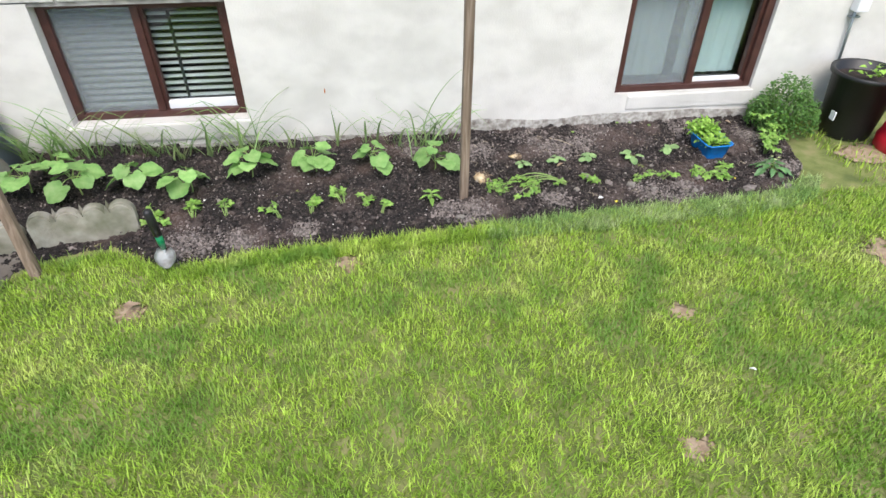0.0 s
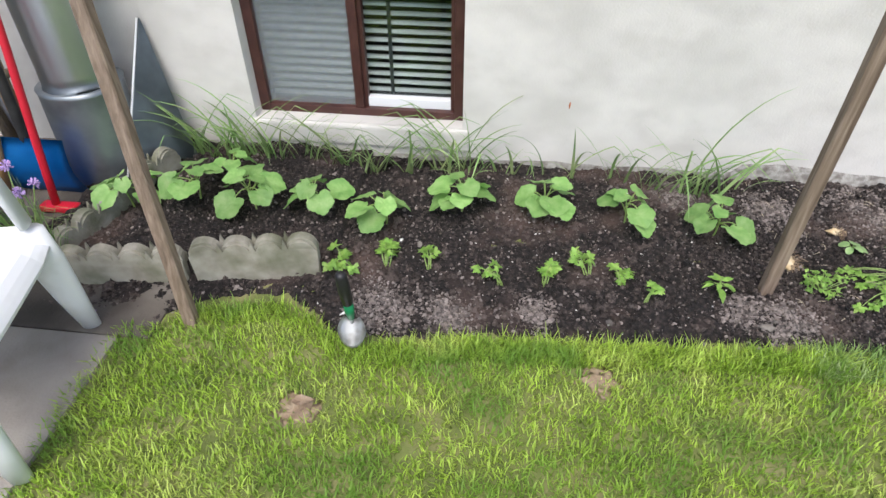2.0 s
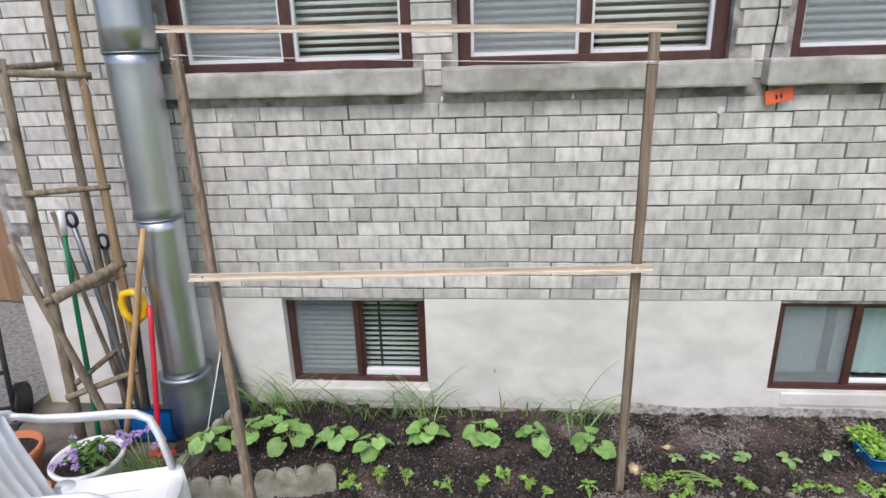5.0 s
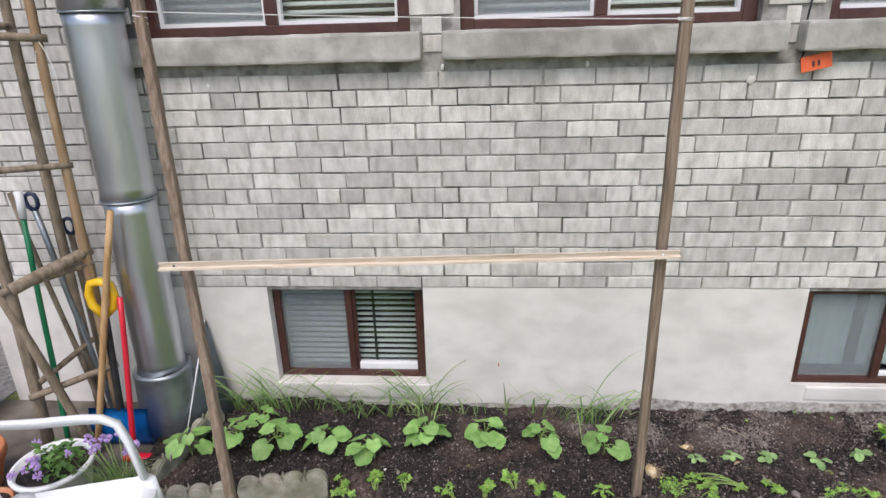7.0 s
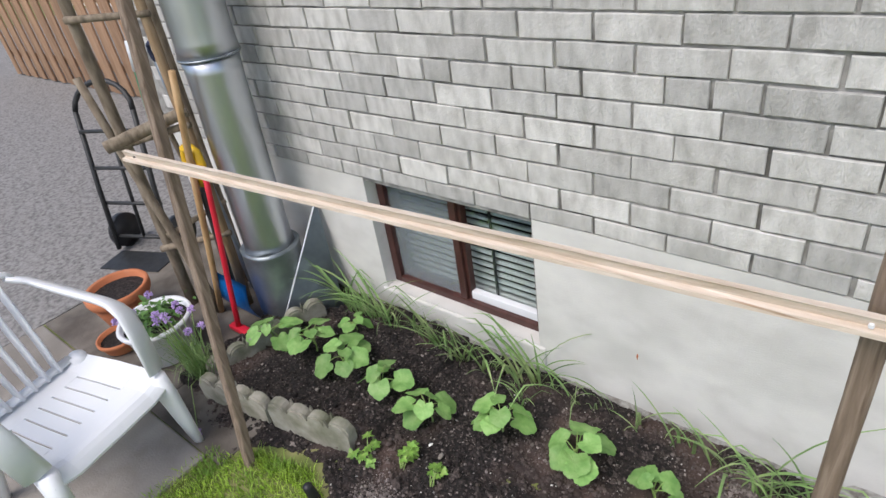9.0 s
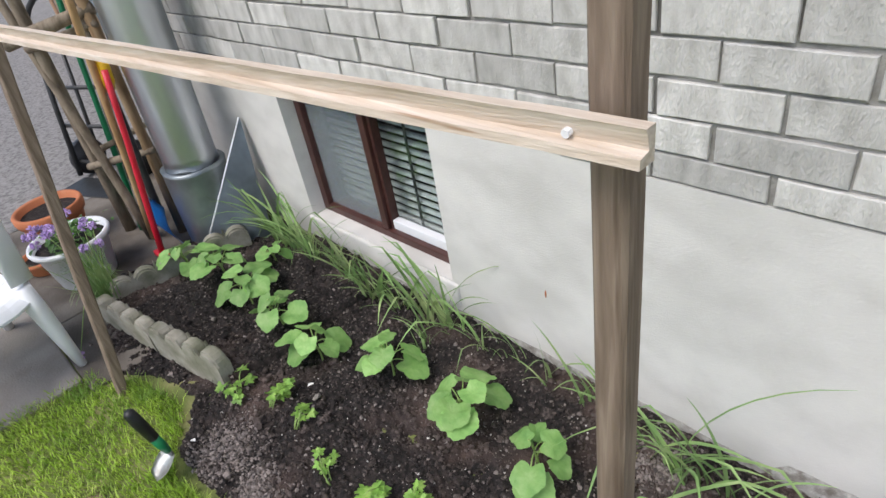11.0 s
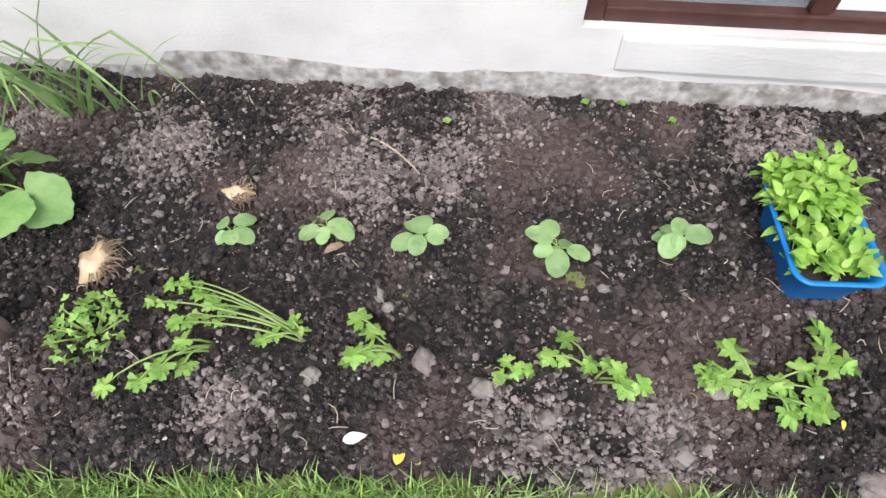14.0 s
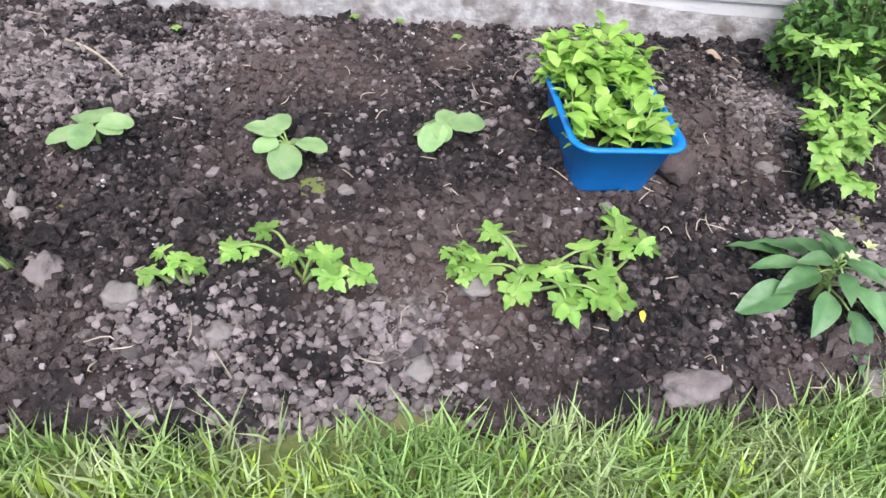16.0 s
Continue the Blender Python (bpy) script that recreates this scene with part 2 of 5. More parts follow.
def box(lo, hi, bevel=0.0, bm=None, m=None):
    bm = bm or bmesh.new()
    made = bmesh.ops.create_cube(bm, size=1)["verts"]
    for v in made:
        v.co = Vector([lo[i] + (v.co[i] + 0.5) * (hi[i] - lo[i]) for i in range(3)])
    if m:
        bmesh.ops.transform(bm, matrix=m, verts=made)
    if bevel:
        bmesh.ops.bevel(bm, geom=list({e for v in made for e in v.link_edges}), offset=bevel, segments=2, affect="EDGES", profile=0.6)
    return bm


def tube(points, radii, sides=8, bm=None, flat=1.0, caps=True):
    """A swept tube through points; flat squeezes it along its second axis."""
    bm = bm or bmesh.new()
    pts = [Vector(p) for p in points]
    if not hasattr(radii, "__len__"):
        radii = [radii] * len(pts)
    rings, side = [], None
    for i, p in enumerate(pts):
        way = (pts[min(i + 1, len(pts) - 1)] - pts[max(i - 1, 0)]).normalized()
        ref = side if side is not None else (Vector((1, 0, 0)) if abs(way.x) < 0.8 else Vector((0, 1, 0)))
        side = (ref - way * ref.dot(way)).normalized()
        up = way.cross(side)
        rings.append([bm.verts.new(p + (side * math.cos(a) + up * math.sin(a) * flat) * radii[i]) for a in (2 * math.pi * k / sides for k in range(sides))])
    for a, b in zip(rings, rings[1:]):
        for k in range(sides):
            bm.faces.new((a[k], a[(k + 1) % sides], b[(k + 1) % sides], b[k]))
    if caps:
        bm.faces.new(rings[0])
        bm.faces.new(rings[-1][::-1])
    return bm


def lathe(profile, sides=32, bm=None, squeeze=(1, 1)):
    bm = bm or bmesh.new()
    rings = [[bm.verts.new((r * math.cos(2 * math.pi * k / sides) * squeeze[0], r * math.sin(2 * math.pi * k / sides) * squeeze[1], z)) for k in range(sides)]
             for r, z in profile]
    for a, b in zip(rings, rings[1:]):
        for k in range(sides):
            bm.faces.new((a[k], a[(k + 1) % sides], b[(k + 1) % sides], b[k]))
    bm.faces.new(rings[0])
    bm.faces.new(rings[-1][::-1])
    return bm


def lump(radius, seed, rough=0.3, level=2, squash=(1, 1, 1), bm=None):
    bm = bm or bmesh.new()
    made = bmesh.ops.create_icosphere(bm, subdivisions=level, radius=1)["verts"]
    for v in made:
        k = 1 + rough * noise.noise(v.co * 1.6 + Vector((seed * 3.1, seed, 0))) + rough * 0.5 * noise.noise(v.co * 4 + Vector((0, seed, 7)))
        v.co = Vector([v.co[i] * radius * k * squash[i] for i in range(3)])
    return bm


def curve_points(a, b, sag, count=7):
    a, b = Vector(a), Vector(b)
    return [a.lerp(b, i / (count - 1)) + Vector(sag) * (4 * (i / (count - 1)) * (1 - i / (count - 1))) for i in range(count)]


def mesh_from(name, verts, faces, material, smooth=False):
    me = bpy.data.meshes.new(name)
    me.from_pydata([tuple(v) for v in verts], [], faces)
    me.materials.append(material)
    if smooth:
        me.polygons.foreach_set("use_smooth", [True] * len(me.polygons))
    return me


rng = random.Random(11)

# ---- ground ----
EDGE = ((-0.5, -0.90), (0.04, -0.87), (0.12, -0.79), (0.34, -0.752), (0.43, -0.79), (0.50, -0.845), (0.58, -0.88), (0.68, -0.865), (0.86, -0.825), (1.37, -0.80), (1.7, -0.775), (2.0, -0.75), (2.5, -0.722), (2.82, -0.715),
        (3.0, -0.68), (3.13, -0.62), (3.22, -0.50), (3.27, -0.34), (3.32, -0.02), (3.4, 0.3))


def edge_y(x):
    """Where the bed meets the lawn."""
    for (x0, y0), (x1, y1) in zip(EDGE, EDGE[1:]):
        if x <= x1:
            return y0 + (y1 - y0) * max(0, (x - x0)) / (x1 - x0)
    return 0.3


def soil_z(x, y):
    z = -0.083 + 0.016 * noise.noise((x * 4, y * 4, 0)) + 0.010 * noise.noise((x * 13, y * 13, 3))
    lumpy = 0.6 + 0.9 * noise.noise((x * 6, y * 6, 9))
    z += lumpy * (0.022 * (0.4 - noise.voronoi(Vector((x * 27, y * 27, 1)))[0][0]) + 0.012 * (0.4 - noise.voronoi(Vector((x * 62, y * 62, 4)))[0][0]))
    z += 0.004 * noise.noise((x * 110, y * 110, 6))
    z += 0.01 * math.exp(-((y + 0.62 - 0.05 * math.sin(x * 3)) / 0.12) ** 2) - 0.008 * math.exp(-((y + 0.45) / 0.08) ** 2)
    if x < 0.43:
        z += 0.025 if y > -.745 + (x + .305) * .165 else -.016
    return z


def soil_top(x, y):
    out = edge_y(x) - y + 0.03 * noise.noise((x * 11, y * 11, 5))
    fade = min(1, max(0, (0.012 - out) / 0.05))
    return soil_z(x, y) * fade + -0.125 * (1 - fade)


ground = new("ground", mesh_from("ground", [(-60, -60, -.104), (60, -60, -.104), (60, 60, -.104), (-60, 60, -.104)], [(0, 1, 2, 3)], TURF))
tagged(ground, "lawn ground of short mown grass over brown earth", "lawn", kind="structure")

STEP = 0.0045
nx, ny = int(3.86 / STEP), int(0.99 / STEP)
verts = [(-0.47 + i * STEP, -0.985 + j * STEP, 0) for j in range(ny + 1) for i in range(nx + 1)]
verts = [(x, y, soil_top(x, y)) for x, y, _ in verts]
faces = [(j * (nx + 1) + i, j * (nx + 1) + i + 1, (j + 1) * (nx + 1) + i + 1, (j + 1) * (nx + 1) + i) for j in range(ny) for i in range(nx)]
bed = new("garden_bed", mesh_from("garden_bed", verts, faces, SOIL, True))
tagged(bed, "freshly dug dark brown vegetable bed along the house wall", "soil", kind="structure")


def scatter(name, count, size, region, material, label, category, lift=0.2, dense=None, templates=6, level=1, seed=0, smooth=False):
    """Many small lumps of uneven size, resting in the soil, as one mesh."""
    shapes = []
    for k in range(templates):
        bm = lump(1, k + len(name) + seed, 1.25 if level == 2 else 0.95, level, (1, 0.85, 0.7))
        bm.verts.ensure_lookup_table()
        shapes.append((np.array([v.co[:] for v in bm.verts]), np.array([[v.index for v in f.verts] for f in bm.faces])))
        bm.free()
    r = np.random.RandomState(len(name) * 7 + seed)
    vs, fs, base = [], [], 0
    while count > 0:
        x, y = r.uniform(*region[0]), r.uniform(*region[1])
        if y < edge_y(x) - 0.005 or x > 3.3 or (dense and r.rand() > dense(x, y)):
            continue
        count -= 1
        s = size[0] + (size[1] - size[0]) * r.rand() ** 3
        v, f = shapes[r.randint(templates)]
        a = r.uniform(0, 6.28)
        c, sn = math.cos(a), math.sin(a)
        w = v @ np.array([[c, -sn, 0], [sn, c, 0], [0, 0, 1]]) * s * r.uniform(.8, 1.2)
        vs.append(w + (x, y, soil_top(x, y) + s * lift))
        fs.append(f + base)
        base += len(v)
    vs, fs = np.concatenate(vs), np.concatenate(fs)
    me = bpy.data.meshes.new(name)
    me.vertices.add(len(vs))
    me.vertices.foreach_set("co", vs.astype(np.float32).ravel())
    me.loops.add(fs.size)
    me.loops.foreach_set("vertex_index", fs.ravel().astype(np.int32))
    me.polygons.add(len(fs))
    me.polygons.foreach_set("loop_start", np.arange(0, fs.size, 3, dtype=np.int32))
    me.update(calc_edges=True)
    me.polygons.foreach_set("use_smooth", [smooth] * len(fs))
    me.materials.append(material)
    return tagged(new(name, me), label, category, kind="stuff")


def crumbly(x, y):
    return 0.45 + 0.55 * (noise.noise((x * 3, y * 3, 4)) > -0.1)


DRY_SPOTS = ((2.14, -.23, .09), (2.27, -.2, .07), (1.78, -.19, .08), (1.68, -.69, .07), (1.57, -.67, .05), (2.02, -.66, .06), (2.06, -.1, .07), (2.59, -.65, .07), (3.13, -.22, .08),
             (2.42, -.64, .06), (3.1, -.5, .08), (2.52, -.69, .06), (.62, -.76, .08), (.8, -.77, .06), (1.5, -.12, .07), (2.85, -.1, .08), (2.37, -.06, .07), (1.02, -.74, .05))


def dry(x, y):
    """How much of the soil has dried to pale crumbs."""
    near = max(math.exp(-((x - a) ** 2 + (y - b) ** 2) / (r * r)) for a, b, r in DRY_SPOTS)
    return max(.035 if x > 1.6 else .012, near * (.9 + .9 * noise.noise((x * 16, y * 16, 12))) - .06)


def dark(x, y):
    return crumbly(x, y) * (1 - .75 * min(1, dry(x, y)))


WIDE = ((-.45, 3.3), (-.9, -.005))
scatter("soil_clods", 1000, (.006, .016), WIDE, CLOD, "crumbly dark soil clods", "soil clods", .12, dark, 14, 2, 3)
scatter("soil_clods", 4500, (.003, .011), WIDE, CLOD, "crumbly dark soil clods", "soil clods", .3, dark, 8, 1, 5)
scatter("soil_crumbs", 36000, (.0014, .0065), ((1.5, 3.3), (-.78, -.005)), CLOD, "fine loose soil crumbs on the bed", "soil crumbs", .5, dark, 8, 0)
scatter("soil_crumbs", 9000, (.002, .007), ((-.45, 1.6), (-.9, -.005)), CLOD, "fine loose soil crumbs on the bed", "soil crumbs", .5, None, 8, 0)
scatter("dry_clods", 800, (.003, .0095), WIDE, DRY, "pale grey dry clods of soil in patches", "soil clods", .4, dry, 8, 1, 2)
scatter("dry_crumbs", 40000, (.0013, .006), WIDE, DRY, "pale dry crumbs of soil in patches", "soil crumbs", .6, dry, 8, 0)
scatter("soil_grit", 900, (.001, .0032), ((.4, 3.25), (-.85, -.02)), GRIT, "tiny white grit specks in the soil", "grit", .9)

# lawn
def lawn_blades(name, count, region, tall, wide, seed, keep, label, material=GRASS):
    r = np.random.RandomState(seed)
    rows = []
    while len(rows) < count:
        x, y = r.uniform(*region[0]), r.uniform(*region[1])
        if keep(x, y, r):
            rows.append((x, y))
    p = np.array(rows)
    n = len(p)
    a = r.uniform(0, 6.283, n)
    h = r.uniform(*tall, n) * (0.75 + 0.5 * r.rand(n))
    w = r.uniform(*wide, n)
    lean = h * r.uniform(.2, 1.1, n)
    side = np.stack([-np.sin(a), np.cos(a), 0 * a], 1) * w[:, None]
    out = np.stack([np.cos(a), np.sin(a), 0 * a], 1)
    root = np.concatenate([p, np.full((n, 1), -.106)], 1)
    mid = root + out * (lean * .35)[:, None] + np.array([0, 0, 1]) * (h * .6)[:, None]
    tip = root + out * lean[:, None] + np.array([0, 0, 1]) * h[:, None]
    v = np.stack([root - side, root + side, mid - side * .8, mid + side * .8, tip], 1).reshape(-1, 3)
    k = np.arange(n)[:, None] * 5
    t = np.concatenate([k + [[0, 1, 3]], k + [[0, 3, 2]], k + [[2, 3, 4]]], 1).reshape(-1, 3)
    me = bpy.data.meshes.new(name)
    me.vertices.add(len(v))
    me.vertices.foreach_set("co", v.astype(np.float32).ravel())
    me.loops.add(t.size)
    me.loops.foreach_set("vertex_index", t.ravel().astype(np.int32))
    me.polygons.add(len(t))
    me.polygons.foreach_set("loop_start", np.arange(0, t.size, 3, dtype=np.int32))
    me.update(calc_edges=True)
    me.materials.append(material)
    return tagged(new(name, me), label, "grass", kind="stuff")


BARE = ((.48, -1.09, .055), (1.18, -.925, .05), (2.07, -1.8, .045), (2.25, -1.31, .05), (3.15, -1.12, .1), (.75, -1.17, .03), (2.1, -1.0, .02), (1.6, -1.35, .02))


def on_lawn(x, y, r):
    wob = 0.03 * noise.noise((x * 7, y * 7, 1))
    if x < -0.06 + wob * 1.6 + 0.06 * max(0, -1.0 - y) * 0.3 or y > edge_y(x) + wob * .6 - .012:
        return False
    if x > 3.5 and y > -0.3 + wob * 2 and x < 4.2:
        return False
    for bx, by, br in BARE:
        d = math.hypot(x - bx, y - by) / (br * (1 + 6 * wob))
        if d < 1 and r.rand() > .12 + .75 * d * d:
            return False
    return r.rand() < 0.85 + 0.5 * noise.noise((x * 5, y * 5, 6))


lawn_blades("lawn_grass", 140000, ((-.1, 3.6), (-2.3, -.7)), (.014, .028), (.0011, .0023), 3, on_lawn, "bright green short mown lawn grass")
lawn_blades("lawn_grass", 26000, ((3.4, 6.5), (-3.2, -.1)), (.025, .045), (.0015, .003), 4, on_lawn, "green mown lawn grass beside the wall")
lawn_blades("lawn_grass", 30000, ((-.06, 3.6), (-4.5, -2.3)), (.025, .045), (.0018, .0035), 5, on_lawn, "green mown lawn grass of the yard")
lawn_blades("edge_grass", 11000, ((1.7, 3.35), (-.86, -.6)), (.018, .038), (.0008, .0016), 6,
            lambda x, y, r: edge_y(x) - .12 < y < edge_y(x) + .012 and r.rand() < .6 + .8 * noise.noise((x * 9, y * 9, 2)), "long uncut grass along the edge of the bed", EDGE_GRASS)
lawn_blades("edge_grass", 5000, ((-.03, 1.8), (-.98, -.7)), (.022, .042), (.0011, .002), 7,
            lambda x, y, r: edge_y(x) - .08 < y < edge_y(x) - .006 and x > .1 and (x > .64 or r.rand() < .4), "uncut grass fringe along the bed", GRASS)
for bx, by, br in BARE[:5]:
    bm = lump(br * .9, bx * 5, .9, 3, (1, .8, .05))
    single("bare_patch", bm, CLAY, "bare pale brown earth patch in the lawn", "bare earth", (bx, by, -.103), smooth=True)

# patio and drive
bm = box((-1.5, -6, -.3), (-.045, -.93, -.094), .008)
patio = single("patio_slab", bm, CONCRETE, "worn grey-brown concrete patio slab beside the lawn", "patio", kind="structure")
# Darker than the patio slab, both for dirt and for painted-in shade.
single("patio_slab", box((-1.5, -.922, -.3), (-.455, .0, -.096), .008), DIRT_SHADE, "dirty paving beside the house wall, shade included in its dark colour", "patio", kind="structure")
single("dirt_strip", box((-.452, -.926, -.2), (.035, -.715, -.0985), .004), DIRT_SHADE, "bare dirt strip between patio and edging stones", "dirt", kind="structure")
single("driveway", box((-14, -8, -.3), (-1.508, 9, -.098)), GRAVEL, "grey gravel driveway beyond the house corner", "driveway", kind="structure")

# ---- house ----
WIN1, WIN2 = (0.015, 0.76, 0.045, 0.563), (2.49, 3.2, 0.066, 0.563)
LEFT, RIGHT = -1.42, 5.2
house = thing("house", "grey brick house with white rendered basement wall", "house", kind="structure")
bm = bmesh.new()
for lo, hi in (((LEFT, 0, -.5), (.015, .22, .563)), ((.76, 0, -.5), (2.49, .22, .563)), ((3.2, 0, -.5), (RIGHT, .22, .563)),
               ((.015, 0, -.5), (.76, .22, .045)), ((2.49, 0, -.5), (3.2, .22, .066))):
    box(lo, hi, bm=bm)
part("foundation_wall", bm, STUCCO, house, "white painted render foundation wall")
# grey unpainted band at the foot of the render, with an uneven upper edge
vs, fs = [], []
for i in range(190):
    x = -0.3 + i * 0.0285
    h = -0.045 + 0.02 * noise.noise((x * 3, 0, 1)) + 0.008 * noise.noise((x * 17, 0, 5)) + (0.012 if x > 1.7 else -0.02)
    vs += [(x, -.005, -.16), (x, -.0042, h - .012), (x, .001, h)]
for i in range(189):
    for k in (0, 1):
        fs.append((i * 3 + k, i * 3 + 3 + k, i * 3 + 4 + k, i * 3 + 1 + k))
part("base_coat", mesh_from("base_coat", vs, fs, STAIN, True), None, house, "bare grey render band above the soil")
for x0, x1, z, d in ((-.01, .785, .045, .010), (2.56, 3.22, .066, .005)):
    bm = box((x0, -d, z - .085), (x1, .1, z - .006), .008)
    for v in bm.verts:
        v.co += Vector((0, 1, .6)) * .004 * noise.noise(v.co * 30)
    part("basement_sill", bm, STUCCO, house, "thick white painted basement window sill")

UPPER = ((-.37, .755), (.955, 2.11), (2.36, 3.55))
bm = bmesh.new()
box((LEFT + .01, .005, .55), (RIGHT - .01, .22, 1.68), bm=bm)
for a, b in ((LEFT + .01, -.37), (.755, .955), (2.11, 2.36), (3.55, RIGHT - .01)):
    box((a, .008, 1.68), (b, .22, 2.75), bm=bm)
box((LEFT + .01, .008, 2.75), (RIGHT - .01, .22, 3.3), bm=bm)
box((LEFT + .01, .22, -.5), (LEFT + .2, 7, 3.3), bm=bm)
box((RIGHT - .2, .22, -.5), (RIGHT - .01, 7, 3.3), bm=bm)
box((LEFT + .2, 6.8, -.5), (RIGHT - .2, 7, 3.3), bm=bm)
part("mortar_wall", bm, MORTAR, house, "grey mortar joints")
part("roof", box((LEFT - .35, -.4, 3.3), (RIGHT + .35, 7.4, 3.42), .01), ROOFING, house, "dark roof edge")
for a, b, j in ((-.425, .80, 1), (.885, 2.195, 2), (2.255, 3.65, 3)):
    bm = box((a, -.065, 1.575), (b, .2, 1.685), .012)
    bmesh.ops.subdivide_edges(bm, edges=[e for e in bm.edges if e.calc_length() > .3], cuts=40)
    for v in bm.verts:
        v.co += Vector((0, 1, .8)) * (.006 * noise.noise(v.co * 9 + Vector((j, 0, 0))) + .003 * noise.noise(v.co * 31))
    part("window_sill", bm, SILL, house, "rough weathered grey stone window sill")


def slat_blind(x0, x1, z0, z1, y, gap, parent, tilt=35):
    z = z0
    me = None
    while z < z1:
        if me is None:
            me = mesh_of("blind_slat", box((x0, -.009, -.0008), (x1, .009, .0008), m=pose(0, 0, 0, rx=tilt)), BLIND)
        ob = part("blind_slat", me, None, parent)
        ob.location = (0, y, z)
        z += gap


def basement_window(name, spec, y, split, label, kind_of):
    x0, x1, z0, z1 = spec
    w = thing(name, label, "window", (0, 0, 0), kind="structure")
    t = .036
    bm = box((x0, y, z0), (x0 + t, y + .07, z1), .004)
    box((x1 - t, y, z0), (x1, y + .07, z1), .004, bm)
    box((x0 + t, y, z1 - t), (x1 - t, y + .07, z1), .004, bm)
    box((x0 + t, y, z0), (x1 - t, y + .07, z0 + t * .8), .004, bm)
    part("window_frame", bm, FRAME_BROWN, w, "brown painted frame")
    part("mullion", box((split - .016, y + .004, z0 + t * .8), (split + .016, y + .05, z1 - t), .003), FRAME_BROWN, w)
    bm = box((split + .016, y + .018, z0 + t * .8), (split + .03, y + .05, z1 - t), .002)
    box((x1 - t - .014, y + .018, z0 + t * .8), (x1 - t, y + .05, z1 - t), .002, bm)
    box((split + .03, y + .018, z1 - t - .014), (x1 - t - .014, y + .05, z1 - t), .002, bm)
    part("sash", bm, FRAME_BROWN, w)
    bar = box((split + .016, y + .02, z0 + t * .8), (x1 - t, y + .05, z0 + t * .8 + (.035 if kind_of == "blind" else .016)), .003)
    part("sash_rail", bar, WHITE_PLASTIC, w, "white bottom rail of the sliding sash")
    for a, b, d in ((x0 + t, split - .016, .03), (split + .016, x1 - t, .045)):
        p = part("pane", box((a, y + d, z0 + .03), (b, y + d + .003, z1 - t)), GLASS, w)
        p.visible_shadow = False
    p = part("insect_screen", box((x0 + t, y + .022, z0 + .03), (split - .016, y + .0228, z1 - t)), SCREEN, w, "grey insect screen")
    p.visible_shadow = False
    if kind_of == "blind":
        slat_blind(x0 + .02, x1 - .02, z0 + .03, z1 - .01, y + .1, .0305, w)
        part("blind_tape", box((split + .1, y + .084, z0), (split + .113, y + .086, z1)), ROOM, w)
    else:
        bm = bmesh.new()
        for a, b in ((x0 + .02, split - .1), (split - .045, x1 - .055)):
            n = 26
            for i in range(n):
                xa, xb = a + (b - a) * i / n, a + (b - a) * (i + 1) / n
                ya, yb = y + .09 + .006 * math.sin(i * 1.3), y + .09 + .006 * math.sin((i + 1) * 1.3)
                bm.faces.new([bm.verts.new(q) for q in ((xa, ya, z0 + .05), (xb, yb, z0 + .05), (xb, yb, z1), (xa, ya, z1))])
        bmesh.ops.remove_doubles(bm, verts=bm.verts, dist=.0005)
        part("curtain", bm, CURTAIN, w, "pale blue-grey curtain", True)
    # Open box behind the panes; near-black walls stand in for indoor shade.
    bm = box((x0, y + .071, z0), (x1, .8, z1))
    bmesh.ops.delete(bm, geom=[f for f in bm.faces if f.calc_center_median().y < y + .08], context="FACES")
    part("room", bm, ROOM, w, "room behind the glass, its gloom put into near-black walls")
    return w


basement_window("window_1", WIN1, .055, .385, "brown-framed sliding basement window with white slatted blind", "blind")
basement_window("window_2", WIN2, .02, 2.87, "brown-framed sliding basement window with pale curtain", "curtain")
for i, (a, b) in enumerate(UPPER):
    w = thing("window_%d" % (i + 3), "large brown-framed window with white slatted blinds", "window", kind="structure")
    z0, z1, t, y = 1.685, 2.745, .055, .05
    bm = box((a, y, z0), (a + t, y + .1, z1), .004)
    box((b - t, y, z0), (b, y + .1, z1), .004, bm)
    box((a + t, y, z1 - t), (b - t, y + .1, z1), .004, bm)
    box((a + t, y, z0), (b - t, y + .1, z0 + t * .7), .004, bm)
    part("window_frame", bm, FRAME_BROWN, w, "brown painted frame")
    c = (a + b) / 2 - .02
    part("mullion", box((c - .025, y + .005, z0 + t * .7), (c + .025, y + .08, z1 - t), .004), FRAME_BROWN, w)
    for p0, p1 in ((a + t, c - .025), (c + .025, b - t)):
        p = part("pane", box((p0, y + .05, z0 + .03), (p1, y + .054, z1 - t)), GLASS, w)
        p.visible_shadow = False
        bm = box((p0, y + .03, z0 + t * .7), (p0 + .014, y + .06, z1 - t))
        box((p1 - .014, y + .03, z0 + t * .7), (p1, y + .06, z1 - t), bm=bm)
        box((p0 + .014, y + .03, z0 + t * .7), (p1 - .014, y + .06, z0 + t * .7 + .016), bm=bm)
        part("sash", bm, WHITE_PLASTIC, w, "white inner sash")
    p = part("insect_screen", box((a + t, y + .04, z0 + .03), (c - .025, y + .0408, z1 - t)), SCREEN, w, "grey insect screen")
    p.visible_shadow = False
    slat_blind(a + .03, b - .03, z0 + .02, z1 - .02, y + .13, .034, w, 62)
    # Open room box; its darkness comes from the near-black wall colour.
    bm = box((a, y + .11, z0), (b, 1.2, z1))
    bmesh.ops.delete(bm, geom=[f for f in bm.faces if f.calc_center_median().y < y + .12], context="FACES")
    part("room", bm, ROOM, w, "room behind the glass, its gloom put into near-black walls")

